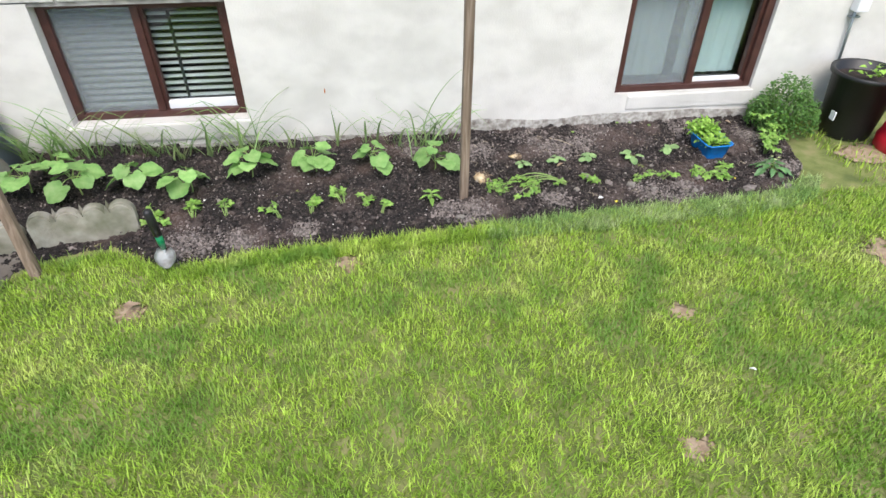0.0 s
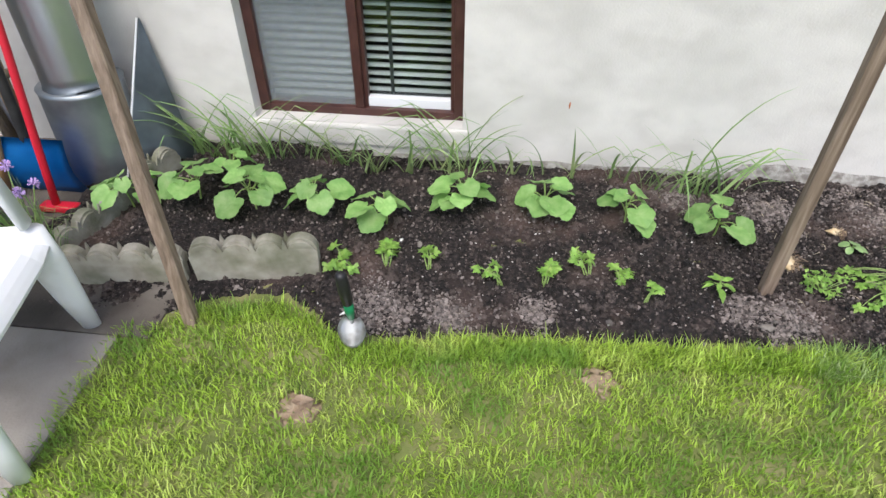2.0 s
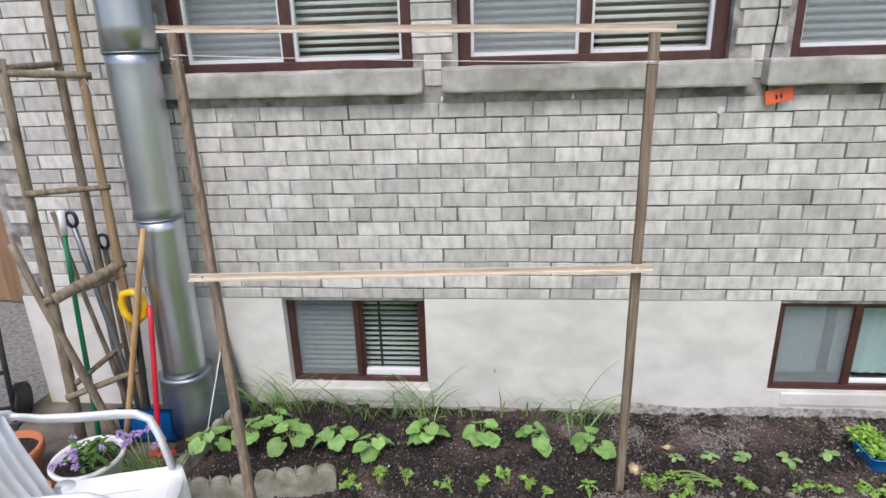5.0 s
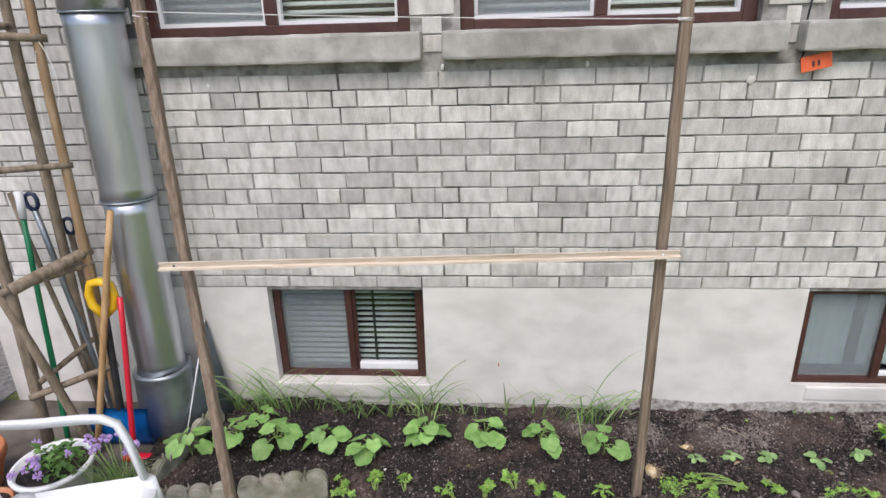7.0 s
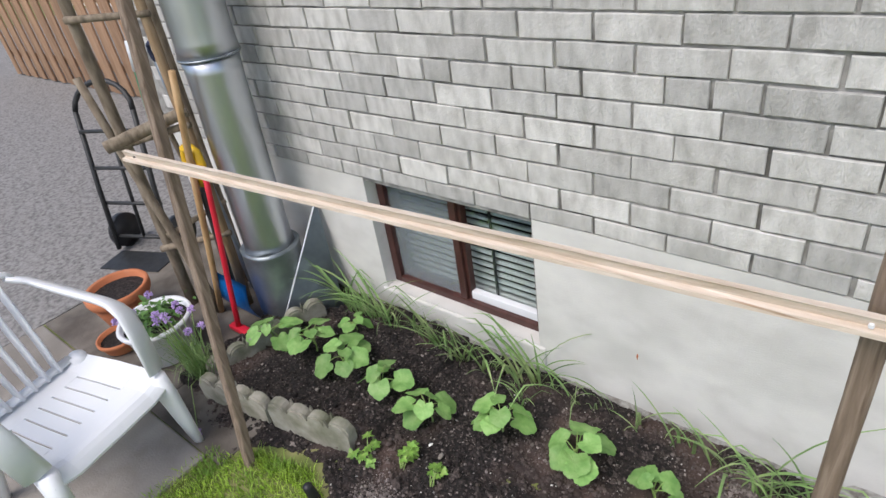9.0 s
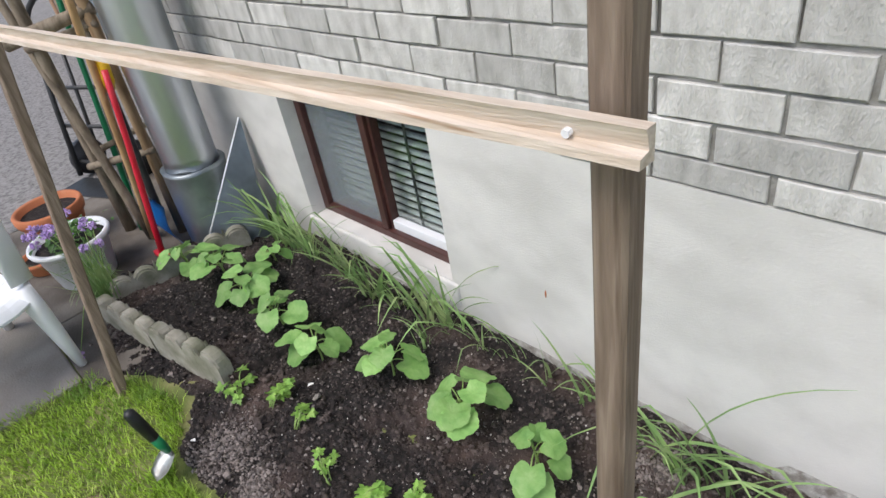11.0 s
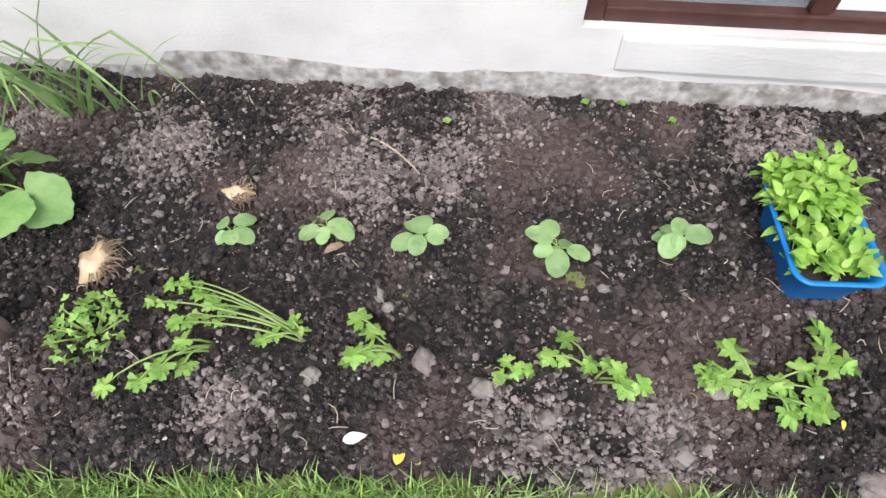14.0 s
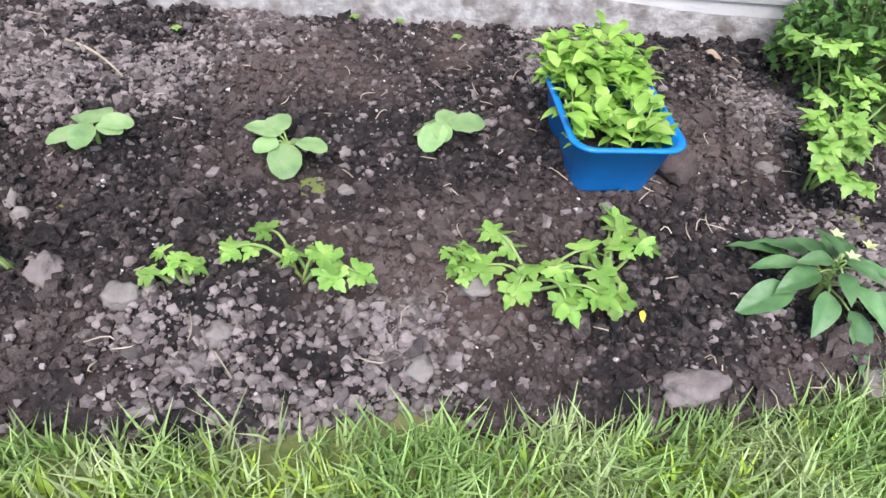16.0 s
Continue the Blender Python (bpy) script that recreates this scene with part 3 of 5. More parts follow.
# ---- trellis ----
trellis = thing("trellis", "tall garden trellis of weathered posts with pale pine rails", "trellis", (0, 0, 0))


def square_bar(points, w, d, material, name, label, wobble=.0015):
    """A sawn bar through points, slightly uneven, with eased edges."""
    pts = [Vector(p) for p in points]
    bm = bmesh.new()
    rings = []
    count = 22
    for i in range(count + 1):
        s = i / count * (len(pts) - 1)
        k = min(int(s), len(pts) - 2)
        p = pts[k].lerp(pts[k + 1], s - k)
        q = Vector((noise.noise((i * .4, w * 90, 1)), noise.noise((i * .4, d * 70, 9)), 0)) * wobble * 2
        ring = []
        e = min(w, d) * .12
        for sx, sy, ex, ey in ((-1, -1, 1, 0), (-1, -1, 0, 1), (-1, 1, 0, -1), (-1, 1, 1, 0), (1, 1, -1, 0), (1, 1, 0, -1), (1, -1, 0, 1), (1, -1, -1, 0)):
            ring.append(bm.verts.new(p + q + Vector((sx * w / 2 + ex * e, sy * d / 2 + ey * e, 0))))
        rings.append(ring)
    for a, b in zip(rings, rings[1:]):
        for k in range(8):
            bm.faces.new((a[k], a[(k + 1) % 8], b[(k + 1) % 8], b[k]))
    bm.faces.new(rings[0])
    bm.faces.new(rings[-1][::-1])
    return part(name, bm, material, trellis, label)


square_bar(((0.125, -0.866, -0.130), (0.015, -0.661, 1.000), (-0.067, -0.506, 1.853)), .034, .031, WOOD, "post", "weathered grey-brown wooden post")
square_bar(((1.659, -0.572, -0.130), (1.657, -0.567, 1.000), (1.656, -0.564, 1.800)), .034, .031, WOOD, "post", "weathered grey-brown wooden post")


def stepped_rail(a, b, name, label, material):
    """A sawn strip with a rebate along its face."""
    a, b = Vector(a), Vector(b)
    bm = bmesh.new()
    prof = ((0, .0135), (-.012, .0135), (-.010, .009), (-.007, -.003), (-.018, -.005), (-.019, -.0125), (0, -.0135))
    rings = []
    for i in range(25):
        p = a.lerp(b, i / 24)
        rings.append([bm.verts.new(p + Vector((.004 * noise.noise((k * 3, i * 9, 2)) if i in (0, 24) else 0, y, z + .0012 * noise.noise((i * .9, k * .3, 1))))) for k, (y, z) in enumerate(prof)])
    for p, q in zip(rings, rings[1:]):
        for k in range(len(prof)):
            bm.faces.new((p[k], p[(k + 1) % 7], q[(k + 1) % 7], q[k]))
    bm.faces.new(rings[0])
    bm.faces.new(rings[-1][::-1])
    return part(name, bm, material, trellis, label)


rail = stepped_rail((-0.030, -0.746, 0.979), (1.705, -0.604, 0.967), "rail", "pale raw pine rail nailed across the posts", PINE)
bm = tube(((1.648, -0.612, 0.969), (1.648, -0.622, 0.968)), .0035, 8)
part("nail", bm, WHITE_PLASTIC, rail, "bright nail head")
part("nail", tube(((0.020, -0.746, 0.981), (0.020, -0.754, 0.981)), .003, 8), BLACK_STEEL, rail)
top = stepped_rail((-0.127, -0.496, 1.866), (1.726, -0.554, 1.812), "rail", "pale split pine top rail on the posts", PINE)
part("string", tube(curve_points((-0.060, -0.541, 1.775), (1.656, -0.584, 1.705), (0, 0, -.006), 9), .0014, 5), WHITE_THREAD, trellis, "white string tied between the posts")
part("string_knot", tube([(-0.060 + .022 * math.cos(a), -0.521 + .02 * math.sin(a), 1.775 - a * .003) for a in (k * .7 for k in range(22))], .0016, 5), WHITE_THREAD, trellis, "loose white string knot")
part("string_knot", tube([(1.656 + .022 * math.cos(a), -0.564 + .02 * math.sin(a), 1.712 - a * .001) for a in (k * .7 for k in range(20))], .0016, 5), WHITE_THREAD, trellis)

# ---- scalloped edging ----
def edging(at, turn, count, label):
    bm = bmesh.new()
    pitch, n = .088, 10
    outline = []
    for s in range(count):
        for k in range(n + (s == count - 1)):
            a = math.pi * (1 - k / n)
            outline.append((s * pitch + pitch / 2 + pitch / 2 * math.cos(a), .056 + .045 * math.sin(a)))
    outline = [(0, -.09)] + outline + [(count * pitch, -.09)]
    a = [bm.verts.new((x, -.022 - .004 * noise.noise((x * 20, z * 20, 1)), z)) for x, z in outline]
    b = [bm.verts.new((x, .022, z)) for x, z in outline]
    bm.faces.new(a)
    bm.faces.new(b[::-1])
    side = [bm.faces.new((a[k], b[k], b[(k + 1) % len(a)], a[(k + 1) % len(a)])) for k in range(len(a))]
    rim = [e for e in bm.edges if (e.verts[0] in a) == (e.verts[1] in a)]
    bmesh.ops.bevel(bm, geom=rim, offset=.007, segments=2, affect="EDGES")
    bmesh.ops.triangulate(bm, faces=[f for f in bm.faces if len(f.verts) > 4])
    return single("scalloped_edging", bm, SCALLOP, label, "garden edging", at, turn, group="scalloped edging stones")


edging((-.305, -.745, -.08), 9, 4, "mossy grey scalloped concrete edging sunk beside the bed")
edging((.065, -.69, -.062), 11, 4, "weathered grey scalloped concrete edging at the bed corner")
edging((-.345, -.70, -.085), 80, 4, "shaded scalloped concrete edging closing the bed end")
edging((-.285, -.345, -.075), 72, 2, "scalloped concrete edging beside the metal duct")


# ---- leaves ----
def leaf_mesh(name, outline, material, fold=.18, droop=.25, wave=.05, stalk=0.0, seed=0):
    """A leaf in the xy plane, base at the origin, tip along +x: rings from the midrib out to the outline, folded and drooping."""
    n = len(outline)
    verts, faces = [(0, 0, 0)], []
    cx = sum(p[0] for p in outline) / n
    size = max(p[0] for p in outline)
    for ring, f in ((1, .5), (2, 1.0)):
        for x, y in outline:
            px, py = cx + (x - cx) * f, y * f
            z = abs(py) * fold - droop * max(0, px) ** 2 / size + wave * size * noise.noise((px / size * 5, py / size * 5, seed)) * f
            verts.append((px, py, z))
    verts[0] = (cx, 0, -droop * cx * cx / size - .02 * size)
    for k in range(n):
        q = (k + 1) % n
        faces.append((0, 1 + k, 1 + q))
        faces.append((1 + k, 1 + n + k, 1 + n + q, 1 + q))
    return mesh_from(name, verts, faces, material, True)


def round_leaf(length, width, lobes, depth, teeth, tooth, count=36, notch=.12):
    out = []
    for k in range(count):
        a = 2 * math.pi * (k + .5) / count - math.pi
        r = 1 + depth * math.cos(lobes * a) + tooth * math.cos(teeth * a)
        r *= 1 - notch * math.exp(-((abs(a) - math.pi) / .35) ** 2) * 3
        out.append((length * .5 * (1 + r * math.cos(a)) - length * .04, width * .5 * r * math.sin(a)))
    return out


def lance_leaf(length, width, count=12, power=.8):
    up = [(length * k / count, width * .5 * math.sin(math.pi * (k / count) ** power) ** .9) for k in range(count + 1)]
    return up + [(x, -y) for x, y in up[-2:0:-1]]


CUC = [leaf_mesh("cucumber_leaf", round_leaf(.088 * s, .092 * s, 5, .06, 15, .028), LEAF_CUC, .14, .28, .09, seed=k) for k, s in enumerate((1, .9, .75, .55))]
SEED = [leaf_mesh("seedling_leaf", round_leaf(.04 * s, .034 * s, 2, .0, 9, t, 24, .02), LEAF_SEED, .1, .18, .06, seed=k + 9) for k, (s, t) in enumerate(((1.05, .02), (.85, 0), (.7, 0)))]
def fan_leaf(length, teeth=3):
    """Three toothed lobes that fan out of the leaf stalk."""
    out = [(0, 0)]
    count = 34
    for k in range(count + 1):
        a = -1.75 + 3.5 * k / count
        lobe = max(math.exp(-((a - c) / w) ** 2) * h for c, w, h in ((0, .5, 1), (-1.08, .46, .85), (1.08, .46, .85)))
        r = length * (.42 + .58 * lobe) * (1 + .09 * math.cos(a * 15)) * (1 if abs(a) < 1.5 else .6)
        out.append((r * math.cos(a), r * math.sin(a)))
    return out


CEL = [leaf_mesh("celery_leaf", fan_leaf(.024 * s), LEAF_CEL, .16, .3, .07, seed=k + 20) for k, s in enumerate((1, .85, .7))]
PEP = [leaf_mesh("pepper_leaf", lance_leaf(.056 * s, .03 * s), LEAF_DARK, .3, .4, .06, seed=k + 30) for k, s in enumerate((1, .8, .6))]
PEP_PALE = [leaf_mesh("pepper_leaf", lance_leaf(.045 * s, .019 * s), LEAF_CEL, .3, .3, .05, seed=k + 40) for k, s in enumerate((1, .75))]


def put_leaf(me, parent, at, heading, pitch, roll=0.0, scale=1.0, name="leaf"):
    ob = part(name, me, None, parent)
    ob.matrix_basis = Matrix.Translation(at) @ pose(0, 0, 0, rz=heading) @ pose(0, 0, 0, ry=-pitch) @ pose(0, 0, 0, rx=roll) @ Matrix.Scale(scale, 4)
    return ob


def cucumber(x, y, size, seed, leaves=6, label="young cucumber plant with broad lobed green leaves in dark soil"):
    r = random.Random(seed)
    z = soil_top(x, y)
    p = thing("cucumber_plant", label, "plant", (x, y, z), group="cucumber plants")
    tip = Vector((r.uniform(-.015, .015), r.uniform(-.02, .0), .072 * size))
    part("stem", tube(curve_points((0, 0, -.02), tip, (.004, .003, 0), 5), (.004, .0035, .003, .003, .0025), 6), STEM, p, "", True)
    for k in range(leaves):
        a = 360 * k / leaves + r.uniform(-25, 25) + seed * 40
        inner = k % 3 == 2
        reach = (.018 if inner else r.uniform(.03, .052)) * size
        h = (.105 if inner else r.uniform(.058, .092)) * size
        c = Vector((math.cos(radians(a)) * reach, math.sin(radians(a)) * reach, h))
        base = tip * r.uniform(.5, 1)
        part("petiole", tube(curve_points(base, c, (0, 0, .008), 5), .0018, 5), STEM, p, "", True)
        put_leaf(CUC[3 if inner and k > 4 else (2 if inner else r.choice((0, 0, 1, 2)))], p, c - Vector((math.cos(radians(a)), math.sin(radians(a)), 0)) * .012 * size, a, r.uniform(-28, 12), r.uniform(-18, 18), size * .92)
    return p


for k, (x, y, s, n) in enumerate(((-.26, -.43, 1.05, 6), (-.06, -.38, 1.05, 6), (.13, -.385, 1.1, 7), (.34, -.385, 1.0, 6), (.555, -.395, 1.0, 6),
                                  (.785, -.305, 1.05, 7), (1.055, -.28, 1.05, 7), (1.305, -.305, 1.0, 6), (1.57, -.335, 1.0, 6))):
    cucumber(x, y, s * 1.08, k + 1, n + 1)
cucumber(.0, -.2, .7, 14, 5, "small cucumber plant with pale leaves near the wall")


def bed_place(x, y):
    """The plan of the bed, drawn a little longer and deeper towards its far end."""
    k = min(1, max(0, (x - 1.75) / .5))
    return x + .021 * k, y - .013 * k


def seedling(x, y, seed, leaves=5, size=1.0):
    x, y = bed_place(x, y)
    r = random.Random(seed)
    p = thing("squash_seedling", "small squash seedling with rounded pale green leaves", "seedling", (x, y, soil_top(x, y)), group="squash seedlings")
    part("stem", tube(((0, 0, -.01), (.001, 0, .012), (.002, .001, .022)), (.003, .0025, .002), 6), STEM, p, "", True)
    for k in range(leaves):
        a = 360 * k / leaves + r.uniform(-20, 20) + 70 * seed
        reach = r.uniform(.002, .015) * size
        h = r.uniform(.014, .032)
        c = Vector((math.cos(radians(a)) * reach, math.sin(radians(a)) * reach, h))
        part("petiole", tube(curve_points((.001, 0, .012), c, (0, 0, .004), 4), .0012, 5), STEM, p, "", True)
        put_leaf(SEED[(0, 1, 2, 1, 0, 2)[k % 6]], p, c, a, r.uniform(-20, 15), r.uniform(-15, 15), size)
    return p


for k, (x, y, n, s) in enumerate(((1.945, -.372, 5, .9), (2.09, -.352, 6, 1.05), (2.235, -.355, 6, 1.0), (2.445, -.345, 6, 1.1), (2.625, -.315, 6, 1.0))):
    seedling(x, y, k + 1, n, s)


def herb_sprig(p, a, root, end, r, size, fine=1.0, pairs=1):
    """One stalk with a terminal leaflet and pairs of leaflets behind it."""
    d = (end - root)
    d.z = 0
    d = d.normalized() if d.length > 1e-4 else Vector((1, 0, 0))
    lift = .012 + .12 * (end - root).length
    part("stalk", tube(curve_points(root, end, (r.uniform(-.006, .006), r.uniform(-.006, .006), lift), 7), (.0021, .0019, .0018, .0016, .0014, .0012, .0009), 5), STEM, p, "", True)
    put_leaf(CEL[r.choice((0, 0, 1))], p, end, a + r.uniform(-15, 15), r.uniform(-28, 8), r.uniform(-20, 20), size)
    for j in range(pairs):
        back = (.006 + .024 * j) * size
        for side in (-1, 1):
            put_leaf(CEL[min(2, j + r.randint(0, 1))], p, end - d * back + Vector((0, 0, r.uniform(.0, .006))), a + side * r.uniform(55, 85), r.uniform(-25, 12), r.uniform(-25, 25), size * fine)


def celery(x, y, seed, sprigs, reach, label, aim=None, size=1.0, name="celery_plant", lift=.03, tips=(), pairs=1):
    """Sprawling stems, each ending in a fan of toothed leaflets."""
    x, y = bed_place(x, y)
    tips = [bed_place(*q) for q in tips]
    r = random.Random(seed * 7)
    p = thing(name, label, "herb", (x, y, soil_top(x, y)), group="celery and parsley plants")
    ends = [Vector((u - x, v - y, 0)) for u, v in tips]
    for k in range(0 if tips else sprigs):
        a = radians((aim if aim is not None else 360 * k / sprigs) + r.uniform(-40, 40))
        ends.append(Vector((math.cos(a), math.sin(a), 0)) * reach * r.uniform(.4, 1))
    for e in ends:
        e.z = lift * r.uniform(.5, 1.4) + max(0, soil_top(x + e.x, y + e.y) - soil_top(x, y))
        root = Vector((r.uniform(-.007, .007), r.uniform(-.007, .007), -.005))
        herb_sprig(p, math.degrees(math.atan2(e.y, e.x)), root, e, r, size, .9, r.choice((pairs, pairs, pairs + 1)))
    return p


SPRAWL = "sprawling young celery plant with bright toothed leaflets on soil"
for k, (x, y, n, rc, aim, s) in enumerate((
        (.47, -.63, 4, .04, None, .8), (.60, -.60, 5, .06, 110, .85), (.72, -.60, 3, .04, 95, .75), (.93, -.64, 3, .07, 140, .65), (1.05, -.64, 4, .05, 100, .8),
        (1.17, -.58, 3, .05, 100, .75), (1.26, -.60, 3, .04, 90, .75), (1.32, -.67, 3, .05, 30, .65))):
    celery(x, y, k + 3, n + 1, rc * 1.35, SPRAWL, aim, s * 1.3)
celery(1.975, -.56, 21, 0, 0, SPRAWL, None, .9, tips=((1.945, -.575), (1.93, -.615), (1.90, -.63), (1.86, -.645), (1.95, -.60)))
celery(2.225, -.545, 22, 0, 0, SPRAWL, None, .85, tips=((2.185, -.525), (2.2, -.555), (2.17, -.575), (2.165, -.505), (2.185, -.565)))
celery(2.385, -.56, 23, 0, 0, SPRAWL, None, .62, tips=((2.37, -.555), (2.362, -.575), (2.398, -.562)))
celery(2.49, -.552, 24, 0, 0, SPRAWL, None, .78, tips=((2.545, -.575), (2.52, -.582), (2.515, -.556), (2.48, -.548), (2.452, -.512), (2.425, -.54)))
celery(2.635, -.55, 25, 5, .016, "small curly parsley seedling on dark soil", None, .45)
celery(2.705, -.55, 26, 0, 0, SPRAWL, None, .95, tips=((2.655, -.55), (2.67, -.505), (2.69, -.565), (2.73, -.55), (2.76, -.53), (2.77, -.555), (2.76, -.585), (2.73, -.59)))
celery(2.785, -.53, 27, 0, 0, SPRAWL, None, .95, tips=((2.80, -.49), (2.81, -.455), (2.82, -.515), (2.785, -.57)))
celery(2.09, -.53, 40, 0, 0, "uprooted limp parsley plant with long pale stalks lying on soil", None, .7, "parsley_plant", .014,
       tips=((1.95, -.50), (1.865, -.505), (1.91, -.535), (1.905, -.465), (1.93, -.485), (1.885, -.475), (1.935, -.525), (2.04, -.55), (2.075, -.515)), pairs=2)
celery(3.085, -.365, 41, 8, .06, "tall flat-leaf parsley plant at the end of the bed", None, .95, "parsley_plant", .055, pairs=2)
celery(3.14, -.30, 42, 8, .07, "tall flat-leaf parsley plant beside the herb shrub", None, .95, "parsley_plant", .065, pairs=2)
celery(3.17, -.21, 43, 8, .08, "tall flat-leaf parsley plant beside the wall", None, .95, "parsley_plant", .09, pairs=2)

# curly parsley
p = thing("curly_parsley", "tight curly parsley plant with crimped bright green leaves", "herb", (1.805, -.565, soil_top(1.805, -.565)))
r = random.Random(5)
for k in range(80):
    a, d = r.uniform(0, 360), .052 * math.sqrt(r.random())
    c = Vector((math.cos(radians(a)) * d, math.sin(radians(a)) * d, r.uniform(.012, .04)))
    if k % 3 == 0:
        part("stalk", tube(((0, 0, -.005), tuple(c * .6), tuple(c)), .0012, 5), STEM, p, "", True)
    put_leaf(CEL[r.choice((1, 2))], p, c, a, r.uniform(-30, 50), r.uniform(-50, 50), .52)


def pepper(x, y, meshes, leaves, reach, height, label, seed, bud=False):
    x, y = bed_place(x, y)
    r = random.Random(seed)
    p = thing("pepper_plant", label, "plant", (x, y, soil_top(x, y)), group="pepper plants")
    part("stem", tube(((0, 0, -.01), (.002, 0, height * .5), (0, .003, height)), (.003, .0026, .002), 6), STEM, p, "", True)
    for k in range(leaves):
        a = 137.5 * k + r.uniform(-12, 12)
        t = k / leaves
        c = Vector((math.cos(radians(a)), math.sin(radians(a)), 0)) * reach * (1 - t) * r.uniform(.5, .8) + Vector((0, 0, height * (.35 + .65 * t)))
        part("petiole", tube(curve_points((0, 0, height * (.3 + .6 * t)), c, (0, 0, .003), 4), .0011, 5), STEM, p, "", True)
        put_leaf(meshes[min(len(meshes) - 1, int(t * 3))], p, c, a, r.uniform(-40, -5) * (1 - t) + 25 * t, r.uniform(-15, 15))
    if bud:
        for k in range(3):
            c = Vector((.016 * math.cos(k * 2.1), .016 * math.sin(k * 2.1), height + .012))
            for j in range(5):
                put_leaf(PETAL, p, c, 72 * j, 45, 0, .75, "petal")
    return p


PETAL = leaf_mesh("petal", lance_leaf(.011, .006, 6), surface("pepper_petal", [(.42, .5, .18), (.6, .66, .36)], 60, .6, .1), .2, .3, .02)
pepper(1.52, -.60, PEP_PALE, 10, .035, .035, "small pepper plant with bright narrow leaves", 3)
pepper(2.985, -.56, PEP, 20, .07, .06, "dark green pepper plant with pale yellow buds", 4, True)


# ---- blue tub ----
def rim_shape(w, l, rc, n=6):
    out = []
    for cx, cy, a0 in ((w / 2 - rc, l / 2 - rc, 0), (-w / 2 + rc, l / 2 - rc, 90), (-w / 2 + rc, -l / 2 + rc, 180), (w / 2 - rc, -l / 2 + rc, 270)):
        for k in range(n + 1):
            a = radians(a0 + 90 * k / n)
            out.append((cx + rc * math.cos(a), cy + rc * math.sin(a)))
    return out


tub = thing("seedling_tub", "blue plastic tub crowded with pale seedlings on the soil", "tub", (2.838, -.338, -.082), 3)
bm = bmesh.new()
rings = []
for w, l, z, rc in ((.098, .156, .0, .018), (.102, .16, .004, .02), (.128, .188, .066, .024), (.142, .202, .067, .028), (.144, .204, .0705, .028), (.136, .196, .072, .026),
                    (.124, .184, .069, .022), (.104, .164, .035, .02)):
    ring = []
    for k, (x, y) in enumerate(rim_shape(w, l, rc)):
        f = 1 - .02 * (k % 7 in (3,)) * (z < .05)
        ring.append(bm.verts.new((x * f * .92, y * f * .94, z * 1.04)))
    rings.append(ring)
for a, b in zip(rings, rings[1:]):
    for k in range(len(a)):
        bm.faces.new((a[k], a[(k + 1) % len(a)], b[(k + 1) % len(a)], b[k]))
bm.faces.new(rings[0][::-1])
part("tub_body", bm, BLUE_PLASTIC, tub, "glossy blue plastic tub with ribbed sides", True)
bm = bmesh.new()
bm.faces.new([bm.verts.new((x, y, .038 + .004 * noise.noise((x * 40, y * 40, 1)))) for x, y in rim_shape(.1, .158, .02)])
part("potting_soil", bm, SOIL, tub, "dark potting soil")


def leaf_cloud(count, spread, seed, length=.026, width=.013, upright=(0, 50)):
    """Many small pointed leaves in one mesh, spread by a function that gives place and heading."""
    r = random.Random(seed)
    vs, fs = [], []
    shape = lance_leaf(1, width / length, 4)
    for _ in range(count):
        c, a = spread(r)
        s = length * r.uniform(.6, 1.15)
        m = Matrix.Translation(c) @ pose(0, 0, 0, rz=a) @ pose(0, 0, 0, ry=-r.uniform(*upright)) @ pose(0, 0, 0, rx=r.uniform(-25, 25))
        base = len(vs)
        vs.append(m @ Vector((s * .5, 0, -.0 * s)))
        for x, y in shape:
            vs.append(m @ Vector((x * s, y * s, s * (abs(y) * .5 - .35 * x * x))))
        n = len(shape)
        fs += [(base, base + 1 + k, base + 1 + (k + 1) % n) for k in range(n)]
    return vs, fs


def tub_spread(r):
    back = r.random() < .66
    y = r.uniform(.0, .105) if back else r.uniform(-.075, .02)
    x = r.uniform(-.062, .06) * (1.05 if back else .9)
    h = (.085 + .035 * r.random() if back else .07 + .03 * r.random()) - 4 * x * x
    return Vector((x, y + (.02 if back else 0), h * r.uniform(.75, 1))), r.uniform(0, 360)


vs, fs = leaf_cloud(470, tub_spread, 3, .027, .0135)
part("seedling_leaves", mesh_from("seedling_leaves", vs, fs, LEAF_TUB, True), None, tub, "mass of pale yellow-green seedling leaves")
bm = bmesh.new()
r = random.Random(8)
for _ in range(46):
    x, y = r.uniform(-.045, .045), r.uniform(-.07, .08)
    tube(((x, y, .035), (x * 1.05, y + .003, .06), (x * 1.2 + r.uniform(-.01, .01), y * 1.1 + .01, r.uniform(.075, .09))), .0012, 4, bm)
tagged(part("seedling_stem", bm, STEM, tub, "thin pale stems", True), "thin pale seedling stems crowded in the tub", kind="stuff")


# ---- herb shrub at the end of the bed ----
def shrub_spread(cx, cy, rx, ry, h):
    def place(r):
        a, d = r.uniform(0, 6.283), math.sqrt(r.random())
        u = r.random()
        x, y = cx + rx * d * math.cos(a), cy + ry * d * math.sin(a)
        return Vector((x, y, -.08 + h * (1 - d * d * .7) * u ** .6 * (1 + .35 * noise.noise((x * 14, y * 14, 2))))), r.uniform(0, 360)
    return place


